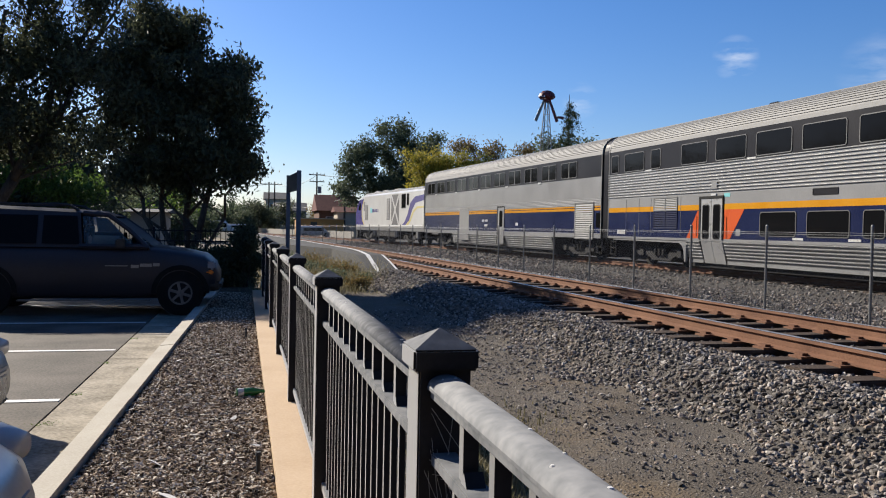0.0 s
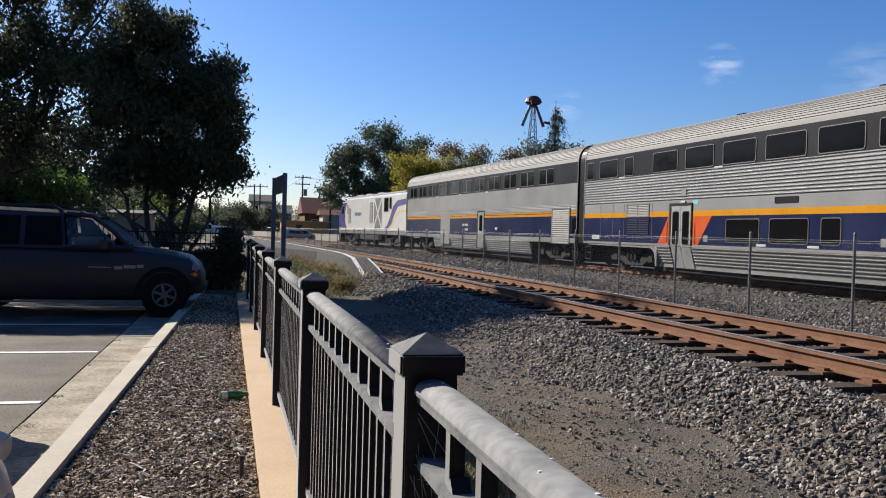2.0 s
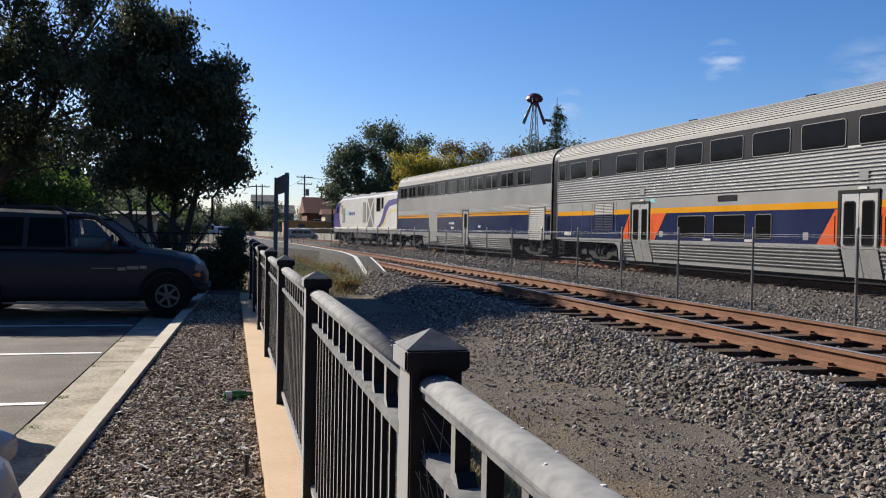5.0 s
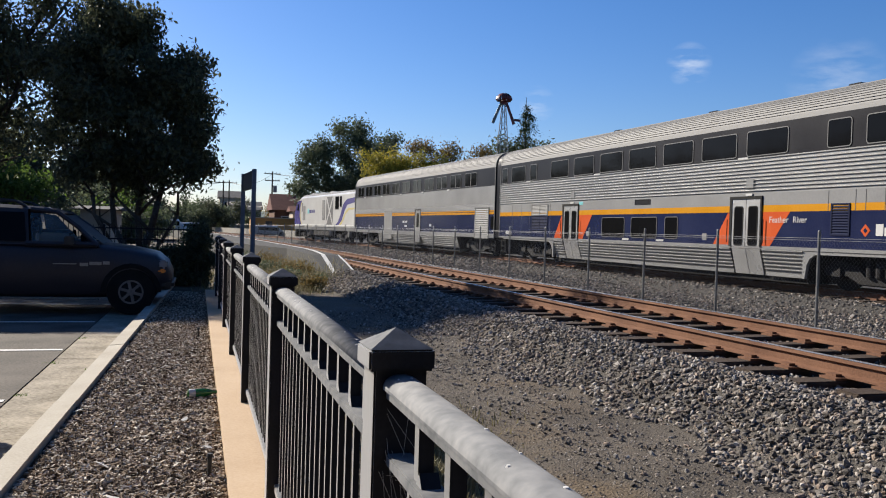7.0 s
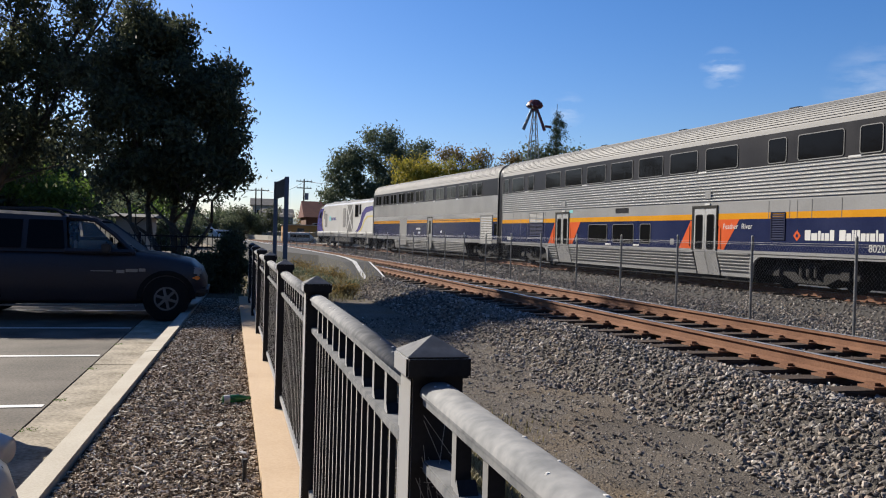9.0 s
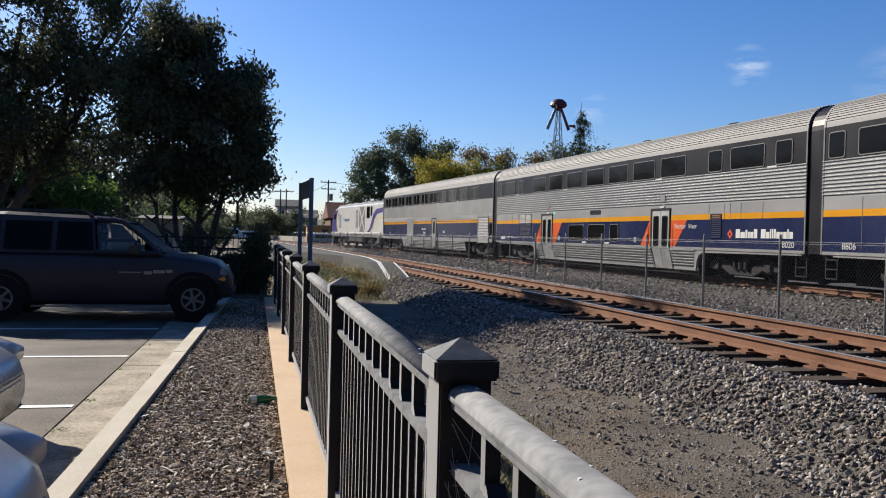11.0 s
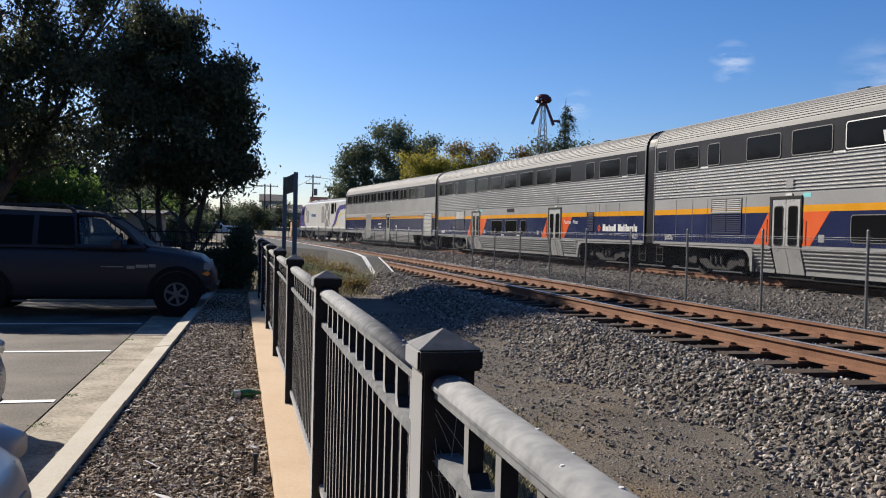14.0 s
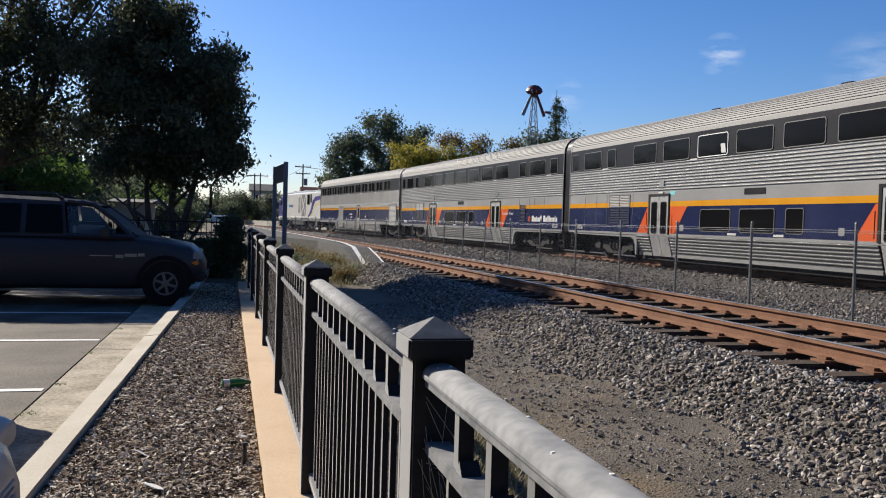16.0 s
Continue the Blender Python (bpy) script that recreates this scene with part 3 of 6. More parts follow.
def words(parent, text, s, z, size, x, material, name="lettering"):
    cu = bpy.data.curves.new(name, "FONT")
    cu.body, cu.size, cu.extrude = text, size, 0.002
    tmp = bpy.data.objects.new(name, cu)
    me = bpy.data.meshes.new_from_object(tmp)
    bpy.data.objects.remove(tmp)
    me.materials.append(material)
    ob = new(name, me)
    ob.parent = parent
    ob.matrix_basis = pose(x - 0.004, side_y(s), z, 90, 0, -90)
    return ob


def coach_door(car, s0, s1, x):
    """A pair of steel sliding leaves in a dark recess, bent in towards the sill."""
    y0, y1 = side_y(s1), side_y(s0)
    bm = bmesh.new()
    box(bm, x - 0.03, x + 0.05, y0 - 0.06, y0, 1.0, 2.36)
    box(bm, x - 0.03, x + 0.05, y1, y1 + 0.10, 1.0, 2.36)
    box(bm, x - 0.034, x + 0.05, y0 - 0.06, y1 + 0.10, 2.31, 2.39)
    prism(bm, [(x + 0.03, 1.0), (x + 0.22, 0.24), (x + 0.26, 0.24), (x + 0.26, 1.0)], "y", y0 - 0.08, y1 + 0.08)
    door = part("door", bm, M["rubber"], car, "double sliding door in a dark recess")
    ym = (y0 + y1) / 2
    for a, b in ((y0 + 0.005, ym - 0.012), (ym + 0.012, y1 - 0.005)):
        lf = bmesh.new()
        prism(lf, [(x - 0.016, 2.31), (x - 0.016, 1.02), (x + 0.19, 0.24), (x + 0.23, 0.24), (x + 0.03, 1.04), (x + 0.03, 2.31)], "y", a, b)
        leaf = part("leaf", lf, M["door_steel"], door, "brushed steel door leaf")
        gl = ring(bmesh.new(), rounded(a + 0.09, b - 0.09, 1.02, 2.12, 0.08), rounded(a + 0.12, b - 0.12, 1.05, 2.09, 0.06), x - 0.024, x - 0.012)
        part("gasket", gl, M["rubber"], door)
        pn = bmesh.new()
        pn.faces.new([pn.verts.new((x - 0.020, *p)) for p in rounded(a + 0.12, b - 0.12, 1.05, 2.09, 0.06)])
        part("door_pane", pn, M["tint"], door, "dark tinted door glass")
    return door


def california_coach(label, white_window, wording):
    car = thing("passenger_coach", label, "train coach", "coaches of the train")
    y0, y1 = side_y(25.46), side_y(0.24)
    coach_shell(car, y0, y1, True, 5.9, 20.1)
    coach_roof(car, y0, y1, M["roof_steel"])
    x = -HALF
    part("window_band", sheet(bmesh.new(), [(x, 3.44), (x, 4.325)], y0, y1), M["band"], car, "charcoal window band")
    part("upper_fluting", flutes(bmesh.new(), y0, y1, 2.46, 3.44, x, x), M["steel"], car, "fluted stainless steel side")
    part("letter_board", sheet(bmesh.new(), [(x, 2.13), (x, 2.46)], y0, y1), M["grey"], car, "plain grey strip")
    part("amber_stripe", sheet(bmesh.new(), [(x - 0.002, 1.95), (x - 0.002, 2.13)], y0, y1), M["yellow"], car, "amber stripe")
    part("blue_band", sheet(bmesh.new(), [(x, 1.03), (x, 1.95)], y0, y1), M["blue"], car, "navy blue band")
    part("sill", sheet(bmesh.new(), [(x + 0.02, 0.93), (x - 0.005, 0.95), (x - 0.005, 1.032)], y0, y1), M["grey"], car, "grey sill")
    low = bmesh.new()
    for a, b in ((5.95, 6.80), (8.12, 17.20), (18.52, 20.05)):
        flutes(low, side_y(b), side_y(a), 0.34, 0.94, x + 0.18, x)
        sheet(low, [(x + 0.19, 0.24), (x + 0.17, 0.24), (x + 0.17, 0.34)], side_y(b), side_y(a))
    part("lower_fluting", low, M["steel"], car, "fluted steel skirt leaning inwards")
    for s in (5.9, 20.1):
        k = 1 if s < 10 else -1
        bm = bmesh.new()
        pts = [(s + 0.06 * k, 0.24), (s - 0.02 * k, 0.24), (s - 0.08 * k, 0.60), (s - 0.18 * k, 0.76), (s - 0.38 * k, 0.86), (s - 5.2 * k, 0.89), (s - 5.2 * k, 0.945), (s + 0.06 * k, 0.945)]
        prism(bm, [(side_y(a), z) for a, z in pts], "x", x + 0.02, x + 0.10)
        part("wheel_arch", bm, M["grey"], car, "grey arched plate over the truck")
    for s0, s1 in ((0.45, 1.08), (1.55, 3.06), (3.55, 4.23), (5.58, 7.15), (7.60, 9.18), (9.64, 11.23), (11.64, 13.30), (13.72, 15.33), (15.75, 17.36), (17.78, 19.41), (20.75, 21.52), (21.95, 23.62), (24.12, 24.85)):
        fm = M["white_frame"] if white_window and abs(s0 - 9.64) < 0.1 else M["frame"]
        window(car, s0, s1, 3.48, 4.18, x, fm)
    if white_window:
        part("paper_notice", prism(bmesh.new(), [(side_y(11.13), 3.56), (side_y(10.91), 3.56), (side_y(10.85), 3.84), (side_y(11.07), 3.84)], "x", x - 0.009, x - 0.007), M["white"], car, "white notice in a window")
    for s0, s1 in ((9.90, 11.48), (11.90, 13.48), (13.92, 14.64)):
        window(car, s0, s1, 1.14, 1.85, x, M["frame"])
    for s in (3.2, 9.25, 17.45, 23.78):
        part("window_placard", B(x - 0.03, x, side_y(s + 0.42), side_y(s), 3.40, 3.47), M["white"], car, "small white placard")
    for s in (11.35, 13.45):
        part("window_placard", B(x - 0.008, x, side_y(s + 0.42), side_y(s), 1.055, 1.12), M["white"], car, "small white placard")
    for s0, s1 in ((6.86, 8.04), (17.26, 18.44)):
        coach_door(car, s0, s1, x)
        for pts in ([(s0 - 0.84, 1.03), (s0 - 0.10, 1.03), (s0 - 0.10, 1.93)], [(s1 + 0.08, 1.03), (s1 + 0.40, 1.03), (s1 + 1.12, 1.95), (s1 + 0.08, 1.95)]):
            if pts[0][0] < s0:
                pts = pts + [(s0 - 0.20, 1.93)]
            part("orange_wedge", plate(bmesh.new(), x, pts), M["orange"], car, "orange wedge beside the door")
        for sg in (s1 + 0.16, s0 - 0.16):
            part("grab_iron", tube(bmesh.new(), (x - 0.05, side_y(sg), 1.10), (x - 0.05, side_y(sg), 1.75), 0.014, n=6), M["rubber"], car)
        part("vent_box", B(x - 0.035, x, side_y((s0 + s1) / 2 + 0.30), side_y((s0 + s1) / 2 - 0.02), 2.60, 2.86, 0.01), M["grey"], car)
        part("door_lamp", B(x - 0.03, x, side_y((s0 + s1) / 2 + 0.25), side_y((s0 + s1) / 2 - 0.02), 2.40, 2.46), M["white"], car)
    part("teal_sticker", plate(bmesh.new(), x, [(8.1, 2.34), (8.42, 2.34), (8.42, 2.46), (8.1, 2.46)]), M["teal"], car)
    bars(car, 8.75, 1.14, 1.34, [0.22], x, M["grey"], "data_plate")
    bars(car, 15.9, 1.14, 1.34, [0.2], x, M["grey"], "data_plate")
    vent = ring(bmesh.new(), rounded(side_y(13.05), side_y(12.1), 2.26, 2.44, 0.03), rounded(side_y(13.02), side_y(12.13), 2.285, 2.415, 0.02), x - 0.012, x)
    v = part("air_vent", vent, M["band"], car, "dark slotted vent")
    part("vent_screen", B(x - 0.006, x, side_y(13.03), side_y(12.12), 2.28, 2.42), M["band"], v)
    for s0, s1, z0, z1, k, mt in ((3.82, 5.42, 1.36, 1.93, 9, "louvre_blue"), (3.82, 5.42, 1.99, 2.40, 7, "louvre"), (20.95, 21.55, 1.38, 2.10, 11, "louvre_blue")):
        lv = bmesh.new()
        for i in range(k):
            z = z0 + (z1 - z0) * i / k
            prism(lv, [(x - 0.022, z), (x - 0.002, z + 0.035), (x - 0.002, z + 0.01)], "y", side_y(s1 - 0.03), side_y(s0 + 0.03))
        ring(lv, rounded(side_y(s1), side_y(s0), z0 - 0.03, z1 + 0.03, 0.02), rounded(side_y(s1 - 0.04), side_y(s0 + 0.04), z0, z1, 0.02), x - 0.02, x)
        if s1 - s0 > 1:
            box(lv, x - 0.02, x, side_y((s0 + s1) / 2 + 0.02), side_y((s0 + s1) / 2 - 0.02), z0, z1)
        part("louvre", lv, M[mt], car, "louvred grille")
    for s in (1.75, 2.75, 3.62, 5.62, 20.85, 21.7, 22.0, 22.55, 23.6):
        part("panel_seam", B(x - 0.006, x, side_y(s) - 0.008, side_y(s) + 0.008, 1.95 if s > 10 else 1.1, 2.44), M["frame"], car)
    if wording:
        words(car, "Feather", 18.78, 1.66, 0.235, x, M["white"])
        words(car, "River", 19.66, 1.66, 0.235, x, M["white"])
        words(car, "8020", 24.5, 1.10, 0.26, x, M["white"], "fleet_number")
        at = 22.32
        for wide, high in ((0.21, 0.27), (0.22, 0.19), (0.09, 0.25), (0.09, 0.19), (0.15, 0.19), (0.15, 0.27), (-0.12, 0), (0.21, 0.27), (0.15, 0.19), (0.055, 0.27), (0.055, 0.27), (0.09, 0.27), (0.15, 0.19), (0.09, 0.19), (0.15, 0.19), (0.055, 0.27), (0.15, 0.19)):
            if wide > 0:
                bars(car, at, 1.36, 1.36 + high, [wide], x, M["white"])
            at += abs(wide) + 0.028
        part("badge_centre", plate(bmesh.new(), x - 0.004, [(21.96, 1.48), (22.02, 1.54), (22.08, 1.48), (22.02, 1.42)]), M["blue"], car)
        part("diamond_badge", plate(bmesh.new(), x, [(21.88, 1.48), (22.02, 1.63), (22.16, 1.48), (22.02, 1.33)]), M["orange"], car, "orange diamond badge")
    else:
        words(car, "8806", 1.05, 1.10, 0.26, x, M["white"], "fleet_number")
    if wording:
        bars(car, 1.05, 1.12, 1.28, [0.14, -0.03, 0.14, -0.03, 0.14, -0.03, 0.12], x, M["white"], "lettering_bar")
    for s in (0.55, 25.2):
        st = bmesh.new()
        for z in (0.30, 0.55, 0.80):
            box(st, x + 0.1, x + 0.14, side_y(s) - 0.22, side_y(s) + 0.22, z, z + 0.03)
        for d in (-0.22, 0.22):
            box(st, x + 0.1, x + 0.14, side_y(s) + d - 0.015, side_y(s) + d + 0.015, 0.3, 0.95)
        part("end_steps", st, M["truck"], car)
    part("diaphragm", B(-0.75, 0.75, side_y(0.27), side_y(-0.2), 1.2, 3.6, 0.03), M["rubber"], car, "black rubber gangway")
    gap_fairing(car, 0.02, 0.24)
    gap_fairing(car, 25.46, 25.88)
    for s in (9.0, 14.8, 20.5):
        part("roof_vent", B(-0.55, -0.25, side_y(s) - 0.2, side_y(s) + 0.2, 5.05, 5.20, 0.02), M["band"], car)
    truck(car, 3.75)
    truck(car, 22.15)
    return car


def smooth_coach():
    car = thing("passenger_coach", "grey bi-level coach with plain sides, amber stripes and a navy band", "train coach", "coaches of the train")
    y0, y1 = side_y(25.5), side_y(0.3)
    coach_shell(car, y0, y1, False, 6.3, 20.7)
    coach_roof(car, y0, y1, M["roof_steel"])
    x = -HALF
    part("window_band", sheet(bmesh.new(), [(x, 3.44), (x, 4.325)], y0, y1), M["band"], car, "charcoal window band")
    pan = bmesh.new()
    for i in range(10):
        a, b = 25.5 - i * 2.52, 25.5 - (i + 1) * 2.52 + 0.015
        sheet(pan, [(x + 0.004, 2.56), (x, 2.565), (x, 3.435), (x + 0.004, 3.44)], side_y(a), side_y(max(b, 0.3)))
    sheet(pan, [(x + 0.006, 2.55), (x + 0.006, 3.44)], y0, y1)
    part("side_panel", pan, M["grey"], car, "smooth grey panelled side")
    part("fluting", flutes(bmesh.new(), y0, y1, 2.25, 2.56, x, x, 0.06, 0.012), M["steel"], car, "finely fluted steel strip")
    st = sheet(bmesh.new(), [(x - 0.002, 2.06), (x - 0.002, 2.16)], y0, y1)
    sheet(st, [(x - 0.002, 2.19), (x - 0.002, 2.25)], y0, y1)
    part("amber_stripe", st, M["yellow"], car, "double amber stripe")
    part("stripe_backing", sheet(bmesh.new(), [(x, 2.0), (x, 2.26)], y0, y1), M["blue"], car)
    part("blue_band", sheet(bmesh.new(), [(x, 1.12), (x, 2.0)], y0, y1), M["blue"], car, "navy blue band")
    part("sill", sheet(bmesh.new(), [(x + 0.02, 0.90), (x - 0.01, 0.92), (x - 0.01, 1.12)], y0, y1), M["steel"], car, "grey sill")
    low = flutes(bmesh.new(), side_y(20.8), side_y(6.5), 0.30, 0.92, x + 0.16, x)
    prism(low, [(side_y(5.9), 0.92), (side_y(6.5), 0.92), (side_y(6.5), 0.30), (side_y(6.35), 0.30)], "x", x + 0.12, x + 0.16)
    part("lower_fluting", low, M["steel"], car, "fluted steel skirt leaning inwards")
    for i in range(11):
        s = 1.0 + 2.07 * i
        window(car, s, s + 1.55, 3.50, 4.20, x, M["frame"], True)
        if i % 2:
            part("window_placard", B(x - 0.03, x, side_y(s - 0.1), side_y(s - 0.4), 3.39, 3.46), M["white"], car, "small white placard")
    part("blank_door", B(x - 0.012, x, side_y(9.4), side_y(7.7), 0.55, 2.42), M["grey"], car, "plain grey door panel")
    dr = part("door", B(x - 0.012, x, side_y(15.0), side_y(13.9), 0.42, 2.44, 0.03), M["rubber"], car, "narrow door in a dark frame")
    part("leaf", B(x - 0.025, x - 0.01, side_y(14.95), side_y(14.1), 0.45, 2.36, 0.02), M["steel"], dr, "steel door leaf")
    pn = bmesh.new()
    pn.faces.new([pn.verts.new((x - 0.029, *p)) for p in rounded(side_y(14.75), side_y(14.3), 1.35, 2.2, 0.1)])
    part("door_pane", pn, M["tint"], dr, "dark tinted door glass")
    lv = bmesh.new()
    for i in range(16):
        z = 0.9 + 1.45 * i / 16
        prism(lv, [(x - 0.035, z), (x - 0.004, z + 0.07), (x - 0.004, z + 0.02)], "y", side_y(24.8), side_y(23.2))
    ring(lv, rounded(side_y(24.86), side_y(23.14), 0.86, 2.42, 0.02), rounded(side_y(24.8), side_y(23.2), 0.9, 2.36, 0.02), x - 0.03, x)
    part("louvre", lv, M["louvre"], car, "pale louvred grille")
    bars(car, 11.6, 1.62, 1.74, [0.10, -0.03, 0.08, -0.03, 0.08, -0.12, 0.12, -0.03, 0.08, -0.03, 0.08, -0.03, 0.08], x, M["white"])
    bars(car, 12.0, 1.36, 1.48, [0.10, -0.03, 0.10, -0.03, 0.10, -0.03, 0.08], x, M["white"])
    bars(car, 16.5, 1.42, 1.56, [0.16, -0.03, 0.12], x, M["white"])
    part("end_window", B(x - 0.01, x, side_y(25.5), side_y(25.05), 1.35, 1.95, 0.02), M["tint"], car)
    gap_fairing(car, 0.02, 0.3)
    gap_fairing(car, 25.5, 25.88)
    for s in (0.6, 25.2):
        stp = bmesh.new()
        for z in (0.30, 0.55, 0.80):
            box(stp, x + 0.1, x + 0.14, side_y(s) - 0.22, side_y(s) + 0.22, z, z + 0.03)
        for d in (-0.22, 0.22):
            box(stp, x + 0.1, x + 0.14, side_y(s) + d - 0.015, side_y(s) + d + 0.015, 0.3, 0.92)
        part("end_steps", stp, M["truck"], car)
    truck(car, 3.75)
    truck(car, 22.9)
    return car


LOCO = 20.6
GONE = (0.00093607116, 0.24007098, 0.093812814, 0.00080489435, -5.8487561e-05, 7.9661453e-07)


def locomotive():
    car = thing("locomotive", "white diesel locomotive with violet swooshes and a rounded nose", "locomotive")
    L = LOCO / 2
    hw = 1.5
    # body sections from the tail to the nose: y, half width, top, roof shoulder
    secs = [(-L + 0.15, hw, 4.22, 3.85), (L - 4.2, hw, 4.22, 3.85), (L - 3.2, hw, 4.16, 3.8), (L - 2.2, hw, 3.98, 3.6), (L - 1.5, hw - 0.02, 3.55, 3.2), (L - 0.8, hw - 0.10, 2.75, 2.45), (L - 0.3, hw - 0.28, 2.2, 1.95), (L, hw - 0.5, 1.9, 1.7)]
    bm, rows = bmesh.new(), []
    for y, w, top, sh in secs:
        rows.append([bm.verts.new((x, y, z)) for x, z in ((-w + 0.03, 1.22), (-w, 1.34), (-w, sh), (-w * 0.86, (sh + top) / 2 + 0.03), (-w * 0.55, top), (w * 0.55, top), (w * 0.86, (sh + top) / 2 + 0.03), (w, sh), (w, 1.34), (w - 0.03, 1.22))])
    for a, b in zip(rows, rows[1:]):
        for i in range(9):
            bm.faces.new((a[i], a[i + 1], b[i + 1], b[i]))
    bm.faces.new(rows[0])
    bm.faces.new(rows[-1][::-1])
    bmesh.ops.recalc_face_normals(bm, faces=bm.faces)
    part("body", bm, M["white"], car, "white painted body")
    part("underframe", B(-1.42, 1.42, -L + 0.1, L - 0.5, 0.92, 1.22, 0.04), M["grey"], car, "grey underframe")
    part("fuel_tank", prism(bmesh.new(), [(-1.35, 0.95), (-1.35, 0.5), (-1.1, 0.28), (1.1, 0.28), (1.35, 0.5), (1.35, 0.95)], "y", -2.6, 2.6), M["truck"], car, "grey fuel tank")
    part("pilot", prism(bmesh.new(), [(L - 0.5, 0.95), (L - 0.1, 0.6), (L - 0.1, 0.2), (L - 0.6, 0.2), (L - 0.9, 0.95)], "x", -1.3, 1.3), M["under"], car)
    x = -hw - 0.002

    def pl(name, pts, material, label="", t=0.006):
        return part(name, prism(bmesh.new(), pts, "x", x - t, x), material, car, label)
    front = [(L - 0.85, 1.36), (L - 3.9, 1.36)]
    curve_ = [(L - 3.9 + 1.5 * math.sin(radians(a)) - 0.0, 1.36 + 2.3 * (1 - math.cos(radians(a)))) for a in range(10, 91, 10)]
    pl("front_swoosh", front + [(L - 3.6, 1.5), (L - 3.2, 1.75), (L - 2.95, 2.2), (L - 2.95, 2.8), (L - 3.25, 3.3), (L - 3.7, 3.66), (L - 2.1, 3.6), (L - 1.55, 3.25), (L - 0.85, 2.45)], M["purple"], "violet swoosh")
    pl("front_edge", [(L - 3.9, 1.36), (L - 4.1, 1.36), (L - 3.75, 1.55), (L - 3.4, 1.85), (L - 3.15, 2.25), (L - 3.15, 2.75), (L - 3.4, 3.2), (L - 3.8, 3.55), (L - 3.6, 3.55), (L - 3.2, 3.2), (L - 2.95, 2.75), (L - 2.95, 2.2), (L - 3.2, 1.75), (L - 3.55, 1.48)], M["cream"], "cream edge line", 0.008)
    T = -L + 0.18
    pl("rear_swoosh", [(T + 5.2, 1.40), (T + 4.3, 1.40), (T + 3.4, 1.75), (T + 2.7, 2.5), (T + 1.9, 3.0), (T, 3.15), (T, 3.55), (T + 2.1, 3.45), (T + 3.1, 3.05), (T + 3.8, 2.2), (T + 4.5, 1.65)], M["purple"], "violet swoosh")
    pl("rear_edge", [(T + 4.2, 1.40), (T + 3.6, 1.40), (T + 3.0, 1.7), (T + 2.3, 2.3), (T + 1.5, 2.6), (T, 2.62), (T, 2.75), (T + 1.6, 2.75), (T + 2.45, 2.45), (T + 3.15, 1.85)], M["cream"], "cream edge line")
    for a, b, z0, z1, mt in ((L - 5.0, L - 4.1, 1.8, 3.1, "louvre"), (L - 4.1, L - 3.7, 2.6, 3.4, "louvre"), (T + 8.5, T + 9.4, 1.8, 3.5, "louvre"), (T + 4.3, T + 5.3, 2.7, 3.7, "frame"), (T + 3.5, T + 3.95, 2.9, 3.7, "frame")):
        q = part("grille", B(x - 0.012, x, a, b, z0, z1, 0.01), M["loco_grey" if mt == "louvre" else "tint"], car, "dark grey side panel")
        if mt == "frame":
            part("frame", ring(bmesh.new(), rounded(a - 0.05, b + 0.05, z0 - 0.05, z1 + 0.05, 0.06), rounded(a, b, z0, z1, 0.04), x - 0.02, x), M["loco_grey"], q)
            continue
        sl = bmesh.new()
        k = int((z1 - z0) / 0.12)
        for i in range(k):
            z = z0 + 0.05 + i * 0.12
            prism(sl, [(x - 0.032, z), (x - 0.012, z + 0.05), (x - 0.012, z)], "y", a + 0.05, b - 0.05)
        part("slat", sl, M["loco_grey"], q)
    a, b = T + 6.0, T + 8.1
    pl("door_panel", [(a, 1.4), (b, 1.4), (b, 3.75), (a, 3.75)], M["loco_grey"], "grey panel with a white cross", 0.008)
    for p, q in (((a, 1.4), (b, 3.75)), ((a, 3.75), (b, 1.4))):
        d = Vector((q[0] - p[0], q[1] - p[1])).normalized()
        n = Vector((-d.y, d.x)) * 0.11
        pl("cross_bar", [(p[0] + n.x, p[1] + n.y), (q[0] + n.x, q[1] + n.y), (q[0] - n.x, q[1] - n.y), (p[0] - n.x, p[1] - n.y)], M["white"], "", 0.012 if p[1] < 2 else 0.016)
    for i, w in enumerate((0.16, 0.16, 0.14, 0.1, 0.16, 0.14, 0.12, 0.16)):
        box_y = L - 6.6 - i * 0.24
        pl("mark", [(box_y, 2.45), (box_y - w, 2.45), (box_y - w, 2.72), (box_y, 2.72)], M["purple"])
    pl("mark", [(L - 5.9, 2.4), (L - 6.5, 2.4), (L - 6.5, 2.85), (L - 5.9, 2.85)], M["teal"], "teal emblem")
    pl("sill_stripe", [(-L + 0.2, 1.335), (L - 1.0, 1.335), (L - 1.0, 1.40), (-L + 0.2, 1.40)], M["paint_white"], "", 0.01)
    cabw = pl("cab_window", [(L - 1.75, 2.7), (L - 2.6, 2.7), (L - 2.6, 3.3), (L - 2.1, 3.3)], M["tint"], "cab side window", 0.010)
    for i in range(22):
        y = -L + 0.7 + i * 0.74
        part("roof_hatch", B(-hw + 0.12, -hw + 0.34, y, y + 0.56, 4.02, 4.11), M["white"], car, "pale roof hatch")
    for y in (-2.0, 1.5, 4.2):
        part("roof_fan", B(-0.8, 0.8, y, y + 1.6, 4.2, 4.3, 0.04), M["white"], car)
    for y in (-3.4, -3.0, 3.1, 3.6):
        part("air_tank", tube(bmesh.new(), (-1.36, y, 0.5), (-1.36, y, 0.95), 0.12, n=10), M["louvre"], car)
    part("tool_box", B(-1.40, -1.2, -8.6, -8.1, 0.45, 0.95, 0.03), M["louvre"], car)
    off = CAR / 2 - LOCO / 2
    truck(car, off + 4.1)
    truck(car, off + 16.4)
    return car


